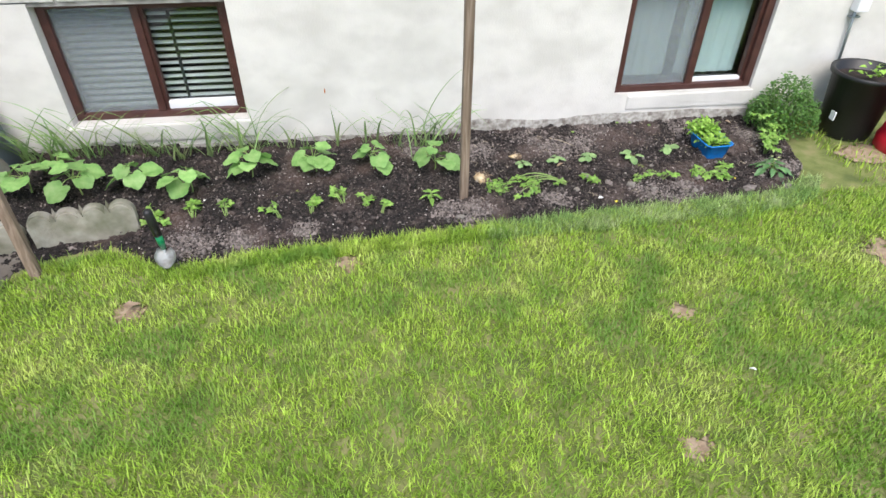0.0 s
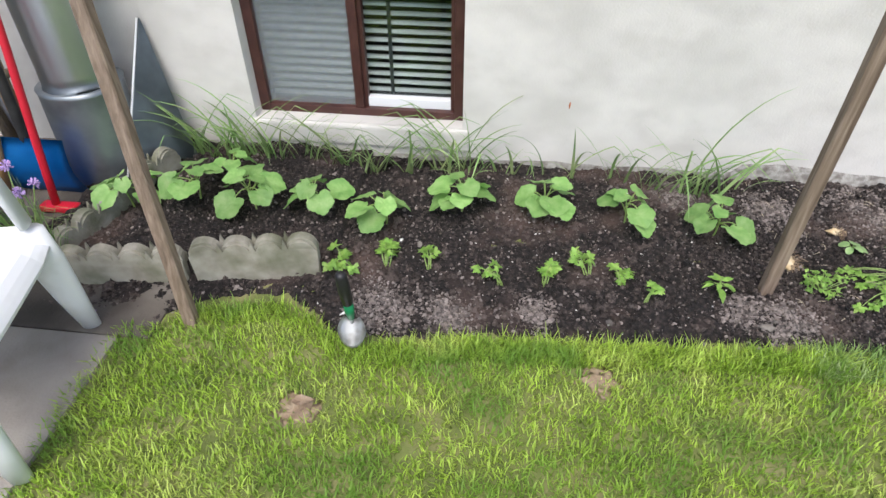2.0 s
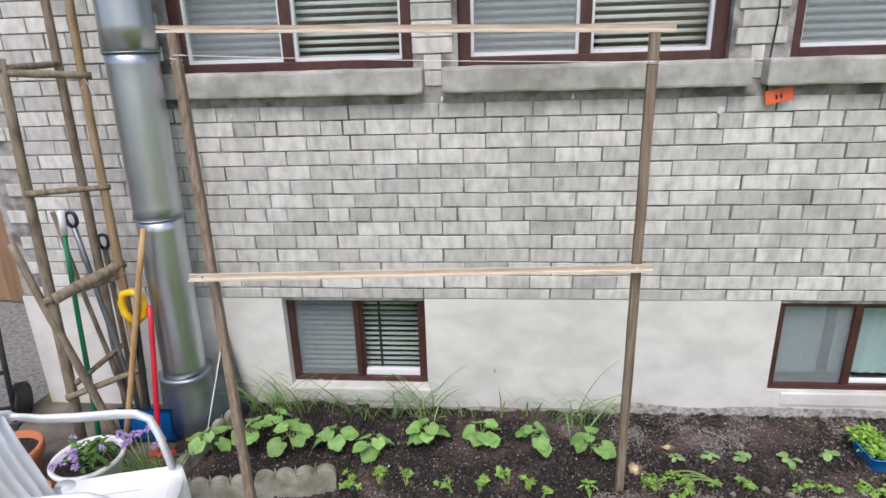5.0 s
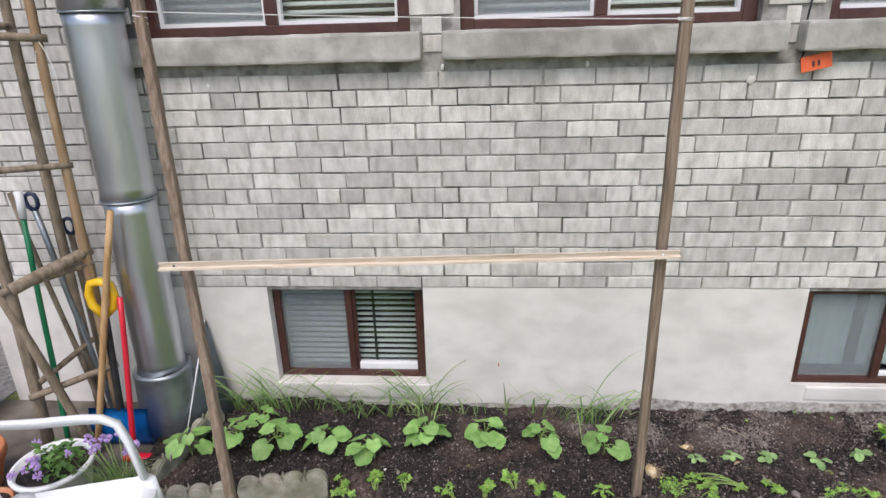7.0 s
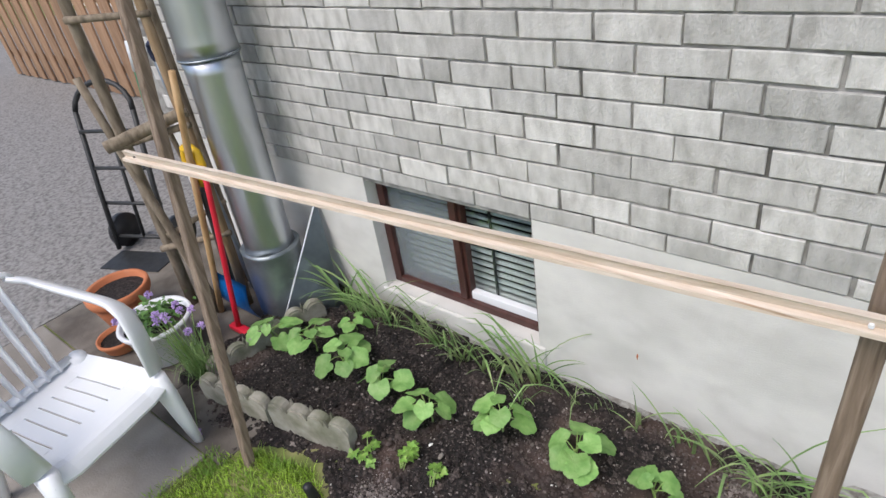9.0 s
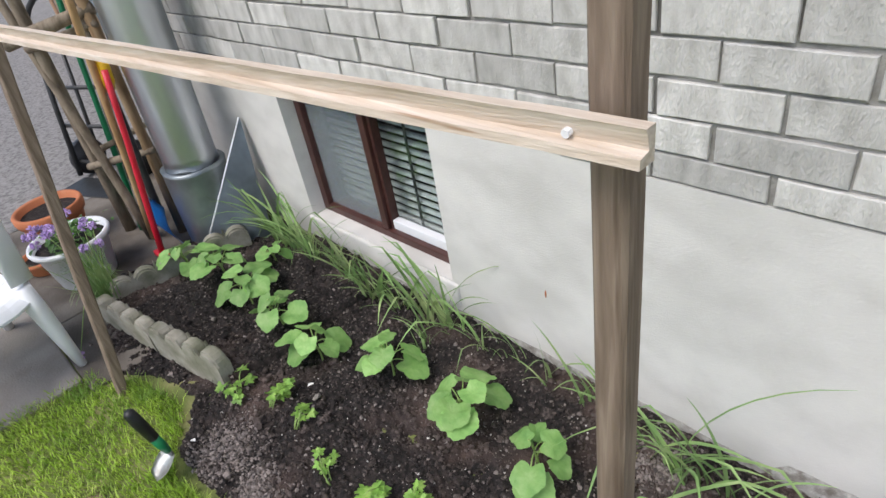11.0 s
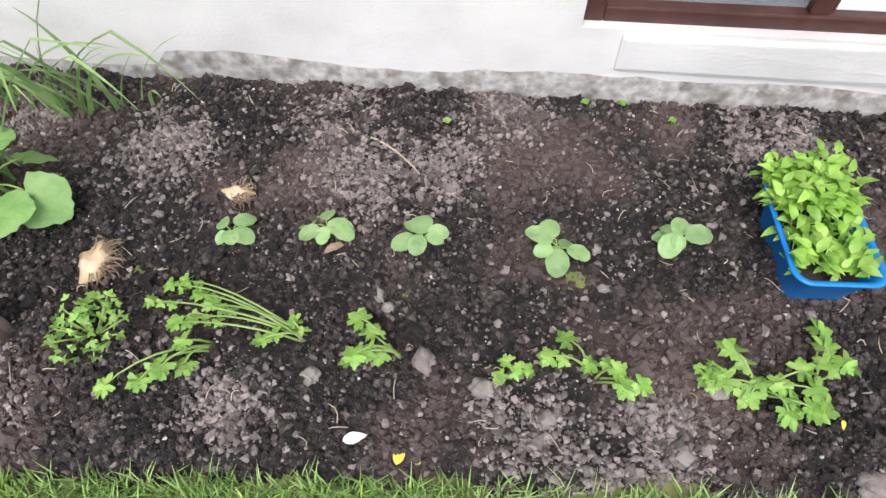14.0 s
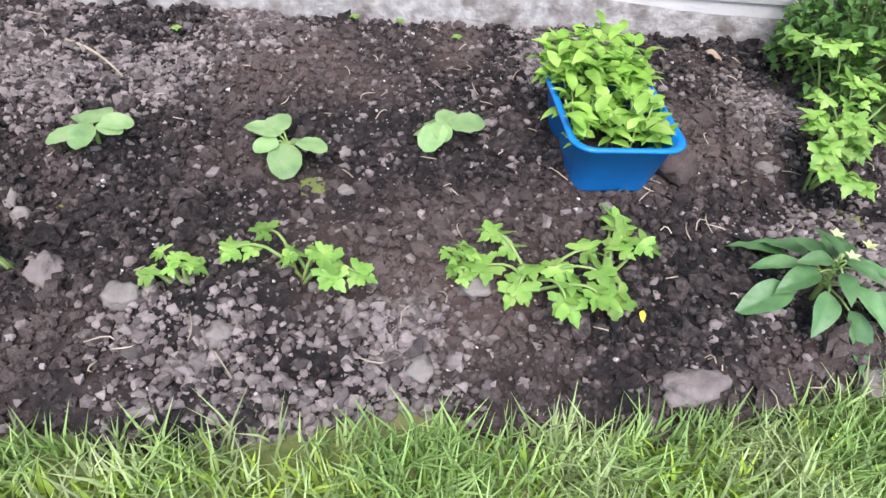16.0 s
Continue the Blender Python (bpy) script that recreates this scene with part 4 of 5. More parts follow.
shrub = thing("herb_shrub", "dense bushy green herb beside the wall", "shrub", (0, 0, 0))
vs, fs = leaf_cloud(3200, shrub_spread(3.31, -.15, .17, .15, .26), 6, .017, .011, (-20, 60))
part("foliage", mesh_from("foliage", vs, fs, LEAF_BUSH, True), None, shrub, "small dense green leaves")
bm = bmesh.new()
for _ in range(40):
    a, d = r.uniform(0, 6.28), r.uniform(.03, .13)
    tube(((3.31 + .03 * math.cos(a), -.15 + .03 * math.sin(a), -.1), (3.31 + d * math.cos(a), -.15 + d * math.sin(a) * .85, r.uniform(.02, .13))), (.0022, .001), 5, bm)
tagged(part("stem_rest", bm, STEM, shrub, "thin stems", True), "thin green stems inside the shrub", kind="stuff")


# ---- long grass against the wall ----
def blades(count, seed, length, spread, width=.0032, lean=1.0):
    r = random.Random(seed)
    vs, fs = [], []
    for _ in range(count):
        a = r.uniform(0, 6.283)
        ln = r.uniform(.5, 1.0) * length
        x0, y0 = r.uniform(-spread, spread), r.uniform(-spread, spread) * .5
        d = Vector((math.cos(a), math.sin(a) * .55 - .2, 0)) if spread else Vector((1, 0, 0))
        p, ang, turn = Vector((x0, y0, -.015)), r.uniform(62, 90), r.uniform(1.5, 11) * lean
        sidev = Vector((-d.y, d.x, 0)).normalized()
        n = 9
        kink = r.choice((None, None, None, 5, 6))
        base = len(vs)
        for k in range(n + 1):
            t = k / n
            w = width * r.uniform(.85, 1.1) * (1 - t ** 2.2) + .0003
            vs += [p - sidev * w, p + Vector((0, 0, -w * .5)), p + sidev * w]
            step = ln / n
            p = p + d * (math.cos(radians(ang)) * step) + Vector((0, 0, math.sin(radians(ang)) * step))
            if p.z < .0:
                p.z = .0
            ang -= turn * (1 + t) + (55 if kink == k else 0)
            ang = max(ang, -60)
        for k in range(n):
            b = base + k * 3
            fs += [(b, b + 1, b + 4, b + 3), (b + 1, b + 2, b + 5, b + 4)]
    return vs, fs


ONE_BLADE = [mesh_from("blade", *blades(1, k + 5, .3, 0, .0034 + .0008 * (k % 4), .7), BLADE, True) for k in range(16)]


def tuft(x, y, count, length, seed, label, spread=.05):
    p = thing("grass_tuft", label, "grass tuft", (x, y, soil_top(x, y)), group="grass tufts against the wall")
    r = random.Random(seed)
    for k in range(int(count * .85)):
        a = r.uniform(185, 355) if r.random() < .45 else r.choice((r.uniform(-20, 25), r.uniform(155, 200)))
        ob = part("blade", r.choice(ONE_BLADE), None, p)
        s = length / .3 * r.choice((r.uniform(.5, .95), r.uniform(.9, 1.75)))
        ob.matrix_basis = Matrix.Translation((r.uniform(-spread, spread), r.uniform(-.02, .02), 0)) @ pose(0, 0, 0, rz=a) @ Matrix.Diagonal((s, min(1.2, s), s, 1))
    return p


LONG = "tuft of long arching green leaves against the wall"
for k, (x, y, n, ln) in enumerate(((-.20, -.07, 18, .26), (-.10, -.10, 24, .28), (-.0, -.09, 27, .3), (.1, -.10, 24, .27), (.21, -.08, 21, .25), (.33, -.09, 21, .26),
                                   (.45, -.10, 24, .28), (.57, -.09, 18, .26), (.69, -.08, 18, .28), (.80, -.07, 18, .32), (.92, -.08, 9, .26), (1.03, -.05, 6, .3),
                                   (1.17, -.06, 6, .28), (1.29, -.06, 9, .26), (1.42, -.09, 12, .3), (1.50, -.10, 12, .34), (1.60, -.12, 13, .38), (1.68, -.10, 7, .34))):
    tuft(x, y, n, ln, k + 60, LONG, .045)
tuft(.78, -.17, 12, .18, 91, "small clump of grass leaves in the soil", .015)
tuft(1.53, -.28, 7, .26, 92, "few long drooping grass leaves among cucumber plants", .02)

# ---- white resin chair ----
chair = thing("garden_chair", "white moulded resin garden armchair on the patio", "chair", (-.3, -1.165, -.094), 13)
bm = bmesh.new()


def seat_slab(bm, xs, y0, y1):
    """A curved strip of the seat, 7 mm thick, from y0 to y1."""
    top, low = [], []
    for x in xs:
        roll = max(0, x - .19)
        z = .312 + .03 * x - 14 * roll * roll
        for y, rows in ((y0, None), (y1, None)):
            k = 1 + .25 * min(0, x)
            zz = z + .35 * max(0, abs(y) - .12) ** 2 * 6
            top.append(bm.verts.new((x, y * k, zz)))
            low.append(bm.verts.new((x, y * k, zz - .008)))
    n = len(xs)
    for i in range(n - 1):
        a0, a1, b0, b1 = 2 * i, 2 * i + 1, 2 * i + 2, 2 * i + 3
        for q in ((top[a0], top[b0], top[b1], top[a1]), (low[a0], low[a1], low[b1], low[b0]), (top[a0], low[a0], low[b0], top[b0]), (top[a1], top[b1], low[b1], low[a1])):
            bm.faces.new(q)
    bm.faces.new((top[0], top[1], low[1], low[0]))
    bm.faces.new((top[-2], low[-2], low[-1], top[-1]))


cuts = [-.215, -.125, -.075, -.025, .025, .075, .125, .215]
for y0, y1 in ((-.215, -.14), (-.14, 0), (0, .14), (.14, .215)):
    seat_slab(bm, [-.225, -.17, -.11], y0, y1)
    seat_slab(bm, [.115, .16, .19, .21, .225, .235, .243], y0, y1)
bmesh.ops.remove_doubles(bm, verts=bm.verts, dist=.0004)
seat = part("seat", bm, WHITE_PLASTIC, chair, "white moulded seat frame")
for y0, y1 in zip(cuts, cuts[1:]):
    bm = bmesh.new()
    seat_slab(bm, [-.11, -.06, 0, .06, .115], y0 + (.003 if y0 > -.2 else 0), y1 - (.003 if y1 < .2 else 0))
    part("seat_slat", bm, WHITE_PLASTIC, seat)
for s in (-1, 1):
    bm = tube(((.195, s * .2, .33), (.205, s * .206, .24), (.212, s * .212, .12), (.222, s * .218, .0)), (.05, .047, .037, .024), 12, flat=.6)
    part("leg", bm, WHITE_PLASTIC, chair, "", True)
    bm = tube(((-.18, s * .185, .33), (-.2, s * .19, .24), (-.235, s * .2, .12), (-.27, s * .21, .0)), (.036, .034, .028, .021), 10, flat=.8)
    part("leg", bm, WHITE_PLASTIC, chair, "", True)
    pts = [(-.30, s * .17, .66), (-.28, s * .215, .625), (-.23, s * .242, .592), (-.1, s * .252, .575), (.04, s * .252, .572), (.10, s * .248, .567), (.145, s * .242, .545), (.17, s * .232, .48), (.2, s * .215, .34)]
    bm = tube(pts, (.03, .036, .042, .045, .045, .045, .043, .042, .042), 14, flat=.36)
    part("armrest", bm, WHITE_PLASTIC, chair, "", True)
bm = tube([(-.30 - .02 * math.cos(a), .19 * math.sin(a), .645 + .065 * math.cos(a)) for a in (-1.5 + k * .3 for k in range(11))], .024, 10, flat=.5)
part("back_rail", bm, WHITE_PLASTIC, chair, "", True)
for k in range(6):
    y = -.135 + .054 * k
    top = .645 + .065 * math.cos(abs(y) / .19 * 1.4)
    bm = tube(((-.2, y * .85, .31), (-.235, y * .93, .42), (-.28, y, .55), (-.31, y, top)), .025, 8, flat=.35)
    part("back_slat", bm, WHITE_PLASTIC, chair, "", True)
part("back_panel", tube(((-.205, -.17, .325), (-.205, .17, .325)), .02, 8, flat=.6), WHITE_PLASTIC, chair, "", True)

# ---- metal duct ----
duct = thing("metal_duct", "tall shiny galvanised vent duct standing against the wall", "duct", (0, 0, 0))
axis = lambda z: Vector((-.458 + .006 * z, -.205 + .025 * z, z))


def duct_piece(z0, z1, r0, r1, material, name, label):
    n = 14
    pts = [axis(z0 + (z1 - z0) * k / n) for k in range(n + 1)]
    rad = [r0 + (r1 - r0) * k / n + (.004 if k in (0, n) else 0) for k in range(n + 1)]
    bm = tube(pts, rad, 40)
    for v in bm.verts:
        v.co += Vector((v.co.x + .46, v.co.y + .17, 0)) * .03 * noise.noise((v.co.x * 5, v.co.y * 5, v.co.z * 3))
    part(name, bm, material, duct, label, True)


duct_piece(.235, 1.06, .104, .103, GALV, "duct_pipe", "mirror-bright lower pipe length")
duct_piece(1.06, 1.79, .109, .108, GALV, "duct_pipe", "mirror-bright upper pipe length")
duct_piece(1.79, 3.28, .113, .112, GALV, "duct_pipe", "mirror-bright top pipe length")
for z, rr in ((1.06, .1125), (1.79, .1165)):
    pts = [axis(z) + Vector((rr * math.cos(k * .262), rr * math.sin(k * .262), 0)) for k in range(25)]
    part("seam_band", tube(pts, .0045, 6), GALV_DULL, duct, "", True)
bm = bmesh.new()
rings = []
for z, rx, ry in ((-.096, .128, .112), (-.02, .13, .116), (.1, .128, .119), (.235, .122, .12), (.25, .125, .123), (.25, .104, .1035)):
    c = axis(z)
    rings.append([bm.verts.new((c.x + rx * math.copysign(abs(math.cos(a)) ** .85, math.cos(a)), c.y + ry * math.copysign(abs(math.sin(a)) ** .85, math.sin(a)), z)) for a in (k * math.pi / 20 for k in range(40))])
for a, b in zip(rings, rings[1:]):
    for k in range(40):
        bm.faces.new((a[k], a[(k + 1) % 40], b[(k + 1) % 40], b[k]))
part("duct_boot", bm, GALV_DULL, duct, "dull dented base boot", True)

sheet = bmesh.new()
tri = [Vector(q) for q in ((-.305, -.012, .39), (-.315, -.012, .39), (-.335, -.33, -.06), (-.19, -.1, -.09))]
fr = [sheet.verts.new(q) for q in tri]
sheet.faces.new(fr)
bmesh.ops.solidify(sheet, geom=sheet.faces[:], thickness=.003)
leaning = thing("metal_sheet", "triangular offcut of galvanised sheet leaning on the wall", "metal sheet")
part("sheet", sheet, GALV_DULL, leaning)
part("folded_edge", tube((tri[1], tri[2]), .004, 6), WHITE_PLASTIC, leaning, "pale folded edge", True)

# ---- rustic ladder and garden tools ----
def stick(points, r0, r1, seed, sides=9, wob=.008):
    pts = [Vector(q) for q in points]
    full = []
    for a, b in zip(pts, pts[1:]):
        full += [a.lerp(b, k / 6) for k in range(6)]
    full.append(pts[-1])
    n = len(full) - 1
    full = [q + Vector((noise.noise((k * .35, seed, 0)), noise.noise((k * .35, seed, 5)), 0)) * wob * (0 < k < n) for k, q in enumerate(full)]
    return tube(full, [(r0 + (r1 - r0) * k / n) * (1 + .12 * noise.noise((k * .8, seed, 3))) for k in range(n + 1)], sides)


ladder = thing("rustic_ladder", "homemade ladder of grey weathered branches leaning together", "ladder")
for k, (a, b, r0, r1, mat, lab) in enumerate((
        ((-.93, -.43, -.096), (-.845, -.42, 1.78), .026, .02, BRANCH, "grey branch upright"),
        ((-.84, -.17, -.096), (-.80, -.13, 2.35), .024, .018, BRANCH, "grey branch upright"),
        ((-.665, -.29, -.096), (-.60, -.25, 2.35), .022, .017, POLE, "brown pole upright"))):
    part("upright", stick((a, b), r0, r1, k + 1), mat, ladder, lab, True)
for k, (a, b, rr) in enumerate((((-.90, -.45, 1.73), (-.585, -.255, 1.70), .017), ((-.85, -.44, 1.74), (-.80, -.14, 1.75), .016), ((-.86, -.45, 1.235), (-.60, -.265, 1.22), .014),
                                ((-.78, -.54, .79), (-.63, -.25, .85), .026), ((-.90, -.46, .74), (-.62, -.265, .80), .016), ((-.92, -.46, .24), (-.62, -.27, .30), .016),
                                ((-.88, -.43, .3), (-.8, -.15, .36), .014))):
    part("rung", stick((a, b), rr, rr * .9, k + 20, wob=.004), BRANCH, ladder, "", True)
part("twine", tube(curve_points((-.61, -.28, 1.70), (-.585, -.29, 1.45), (.03, 0, 0), 9), .0014, 5), WHITE_THREAD, ladder, "white twine hanging from a rung")
part("twine", tube(curve_points((-.62, -.285, 1.66), (-.66, -.29, 1.28), (-.02, 0, 0), 9), .001, 5), WHITE_THREAD, ladder)
single("loose_branch", stick(((-.74, -.4, -.09), (-.98, -.46, 1.02)), .021, .016, 71), BRANCH, "peeling grey branch leaning on the ladder", "branch", smooth=True)
single("loose_branch", stick(((-.78, -.22, -.09), (-.93, -.24, 1.1)), .014, .01, 75), BRANCH, "thin grey branch leaning on the wall", "branch", smooth=True)


def d_grip(at, way, size, parent, material, label):
    at, way = Vector(at), Vector(way).normalized()
    side = way.cross(Vector((0, 1, 0))).normalized()
    loop = [at + side * (.5 * size * c) + way * (size * .65 + size * .65 * s) for c, s in ((-.12, -1), (-.85, -.45), (-1, .3), (-.75, .95), (0, 1.1), (.75, .95), (1, .3), (.85, -.45), (.12, -1))]
    part("grip", tube(loop, size * .17, 8), material, parent, label, True)


def tool(name, label, a, b, r, material, hand=None, lab=""):
    """A long-handled tool: shaft from its foot a to its top b."""
    t = thing(name, label, "garden tool", a)
    o = Vector(a)
    part("shaft", stick(((0, 0, 0), Vector(b) - o), r, r * .92, len(name), wob=.002), material, t, lab, True)
    if hand:
        d_grip(Vector(b) - o, Vector(b) - Vector(a), hand[0], t, hand[1], hand[2])
    return t


tool("rake", "long wooden rake handle leaning on the duct", (-.73, -.40, -.09), (-.435, -.345, 1.05), .0145, ASH, None, "varnished wooden shaft")
t = tool("snow_shovel", "snow shovel with yellow grip standing on its blue blade", (-.60, -.36, .05), (-.575, -.335, .585), .0165, BLACK_STEEL, (.11, YELLOW, "yellow plastic D grip"), "dark shaft")
bm = bmesh.new()
rows = [[bm.verts.new((-.14 + .28 * i / 8, .02 - .06 * math.sin(math.pi * j / 6) * .5 - .03 * (j / 6), -.14 + .22 * j / 6)) for i in range(9)] for j in range(7)]
for p0, p1 in zip(rows, rows[1:]):
    for i in range(8):
        bm.faces.new((p0[i], p0[i + 1], p1[i + 1], p1[i]))
bmesh.ops.solidify(bm, geom=bm.faces[:], thickness=.004)
part("blade", bm, BLUE_PLASTIC, t, "scuffed blue plastic blade", True)
t = tool("hoe", "green-handled hoe with white grip leaning on the wall", (-.86, -.40, -.09), (-.875, -.27, 1.0), .0125, GREEN_PAINT, None, "green painted shaft")
part("grip", tube(((-.015, .13, 1.085), (-.0165, .145, 1.2)), .0155, 10), WHITE_PLASTIC, t, "white end grip", True)
t = tool("spade", "spade with navy grip and grey shaft", (-.74, -.2, -.09), (-.9, -.165, 1.0), .0145, GALV_DULL, (.055, NAVY, "navy plastic D grip"), "grey metal shaft")
t = tool("garden_fork", "garden fork with navy grip against the wall", (-.83, -.1, -.09), (-.83, -.08, .86), .0145, BRANCH, (.055, NAVY, "navy plastic D grip"), "grey shaft")
t = tool("floor_squeegee", "red long-handled scraper standing on the paving", (-.525, -.44, -.08), (-.482, -.345, .67), .0125, RED_PLASTIC, None, "red painted shaft")
part("scraper_head", box((-.05, -.02, -.012), (.075, .02, .012), .006), RED_PLASTIC, t, "red plastic head", True)

truck = thing("sack_truck", "black tubular steel sack truck standing on the gravel", "sack truck", (-1.62, -.3, -.098), 22)
for s in (-1, 1):
    part("side_rail", tube(((s * .19, .0, .03), (s * .19, .06, .4), (s * .19, .14, .8)), .014, 10), BLACK_STEEL, truck, "", True)
    part("wheel", tube(((s * .2 - .02, .1, .1), (s * .2 + .02, .1, .1)), .1, 20), BLACK_PLASTIC, truck, "black rubber wheel", True)
part("loop_handle", tube([(.19 * math.cos(a), .14 + .05 * math.sin(a), .8 + .14 * math.sin(a)) for a in (k * math.pi / 10 for k in range(11))], .014, 10), BLACK_STEEL, truck, "", True)
for z in (.1, .3, .5, .7):
    part("cross_bar", tube(((-.19, .02 + z * .13, z), (.19, .02 + z * .13, z)), .011, 8), BLACK_STEEL, truck, "", True)
part("centre_bar", tube(((0, .03, .1), (0, .12, .7)), .01, 8), BLACK_STEEL, truck, "", True)
part("toe_plate", box((-.2, -.16, .0), (.2, .02, .008), .003), BLACK_STEEL, truck)

# ---- pots on the paving ----
def pot(name, label, at, profile, material, soil_at, squeeze=(1, 1)):
    p = thing(name, label, "plant pot", at)
    part("pot_body", lathe(profile, 40, squeeze=squeeze), material, p, "", True)
    bm = bmesh.new()
    bm.faces.new([bm.verts.new((soil_at[0] * math.cos(k * .314), soil_at[0] * math.sin(k * .314), soil_at[1] + .006 * noise.noise((k, 1, 1)))) for k in range(20)])
    part("potting_soil", bm, SOIL, p, "dark potting soil")
    return p


pot("terracotta_pot", "tall terracotta pot with rolled rim on the paving", (-1.1, -.66, -.096),
    ((.085, 0), (.095, .01), (.125, .12), (.128, .145), (.14, .147), (.145, .165), (.145, .19), (.138, .198), (.124, .19), (.12, .13), (.05, .12)), TERRACOTTA, (.122, .165))
pot("terracotta_pot", "small terracotta saucer pot behind the chair", (-.93, -.79, -.096),
    ((.06, 0), (.07, .01), (.085, .05), (.092, .055), (.092, .07), (.083, .07), (.078, .04), (.03, .03)), TERRACOTTA, (.08, .05))
wp = pot("white_pot", "white plastic pot of purple flowers and green leaves", (-.69, -.69, -.096),
         ((.1, 0), (.108, .01), (.135, .17), (.15, .172), (.155, .185), (.15, .195), (.136, .192), (.128, .12), (.05, .1)), WHITE_PLASTIC, (.134, .165))
r = random.Random(21)
vs, fs = leaf_cloud(150, lambda q: (Vector((q.gauss(.02, .05), q.gauss(0, .05), q.uniform(.17, .25))), q.uniform(0, 360)), 9, .04, .02, (-10, 60))
part("leaves", mesh_from("leaves", vs, fs, LEAF_BUSH, True), None, wp, "green leaves")


def flower_head(parent, at, size, seed):
    bm = bmesh.new()
    rr = random.Random(seed)
    for _ in range(26):
        d = Vector((rr.gauss(0, 1), rr.gauss(0, 1), rr.gauss(.3, 1))).normalized()
        tube((Vector(at) + d * size * .3, Vector(at) + d * size), (size * .12, size * .16), 4, bm)
    part("flower_head", bm, PURPLE, parent, "round mauve flower head")


for k in range(9):
    flower_head(wp, (r.uniform(-.13, .13), r.uniform(-.12, .12), r.uniform(.2, .28)), .019, k)
chives = thing("chive_clump", "tall chive clump with mauve flower heads beside the chair", "herb", (-.40, -.70, -.09))
vs, fs = blades(170, 77, .34, .075, .0018, .35)
tagged(part("blade", mesh_from("blade", vs, fs, BLADE, True), None, chives, "fine upright green blades"), "fine upright green chive blades in the pot", kind="stuff")
for k in range(8):
    a = k * .8
    at = (.1 * math.cos(a) * r.uniform(.3, 1.2) - .02, .07 * math.sin(a), r.uniform(.24, .36))
    part("flower_stalk", tube(((0, 0, 0), (at[0] * .5, at[1] * .5, at[2] * .6), at), .0016, 5), STEM, chives, "", True)
    flower_head(chives, at, .017, k + 30)
part("flower_stalk", tube(((.0, -.02, .02), (.12, -.1, .1), (.265, -.19, .03)), .0015, 5), STEM, chives, "", True)
flower_head(chives, (.27, -.195, .028), .017, 55)

# ---- beyond the house corner ----
fence = thing("board_fence", "brown cedar board fence beyond the driveway", "fence", (0, 1.35, -.1))
board = mesh_of("board", box((-.066, -.01, 0), (.066, .01, 1.13), .003), FENCE)
for k in range(44):
    b = part("board", board, None, fence)
    b.location = (-8.2 + k * .145, .022 * (k % 2), .02)
for z in (.25, .95):
    part("fence_rail", box((-8.3, .034, z), (-1.8, .07, z + .08), .004), FENCE, fence)
nb = thing("neighbour_house", "cream rendered neighbouring house behind the fence", "house", (0, 5, -.1))
part("wall", box((-16, 0, 0), (-3, 6, 4.6)), CREAM, nb, "cream wall")
part("roof", box((-16.4, -.4, 4.6), (-2.6, 6.4, 4.8)), ROOFING, nb, "dark roof edge")

# ---- right end of the wall ----
bp = pot("black_nursery_pot", "large black plastic nursery pot beside the wall", (3.63, -.2, -.1),
         ((.11, 0), (.118, .01), (.145, .29), (.158, .292), (.16, .312), (.152, .315), (.14, .31), (.132, .24), (.05, .22)), BLACK_PLASTIC, (.135, .27))
vs, fs = leaf_cloud(24, lambda q: (Vector((q.gauss(.03, .03), q.gauss(0, .03), q.uniform(.28, .33))), q.uniform(0, 360)), 31, .035, .02, (0, 50))
part("leaves", mesh_from("leaves", vs, fs, LEAF_TUB, True), None, bp, "small pale leaves")
part("pot_label", box((-.145, -.07, .1), (-.138, -.04, .14)), WHITE_PLASTIC, bp, "small white sticker")
can = thing("watering_can", "bright red plastic watering can on the grass", "watering can", (3.78, -.42, -.1))
part("can_body", lathe(((.1, 0), (.125, .01), (.13, .06), (.118, .09), (.105, .2), (.085, .25), (.06, .27), (.03, .275)), 36), RED_PLASTIC, can, "", True)
part("spout", tube(((-.09, 0, .1), (-.16, 0, .22), (-.2, 0, .33)), (.022, .017, .014), 12), RED_PLASTIC, can, "", True)
part("rose", lathe(((.012, 0), (.035, .03), (.035, .036), (.01, .04)), 20), RED_PLASTIC, can, "", True).location = (-.205, 0, .33)
part("can_handle", tube([(.02 + .1 * math.cos(a), 0, .25 + .1 * math.sin(a)) for a in (k * .3 for k in range(11))], .012, 10), RED_PLASTIC, can, "", True)
single("sand_patch", lump(.13, 3, .4, 3, (1.3, .7, .07)), CLAY, "scuffed bare sandy earth beside the pot", "bare earth", (3.62, -.42, -.1), smooth=True)
pipe = thing("wall_conduit", "thin grey conduit clipped to the rendered wall", "conduit", (3.6, -.012, 0))
part("conduit", tube(((.02, -.006, .1), (.0, -.006, .3), (-.02, -.006, .545)), .007, 8), GALV_DULL, pipe, "", True)
part("junction_box", box((-.03, -.035, .43), (.035, .01, .53), .005), WHITE_PLASTIC, pipe, "pale grey box")
part("clip", box((-.03, -.016, .40), (.02, .008, .408), .002), GALV_DULL, pipe)

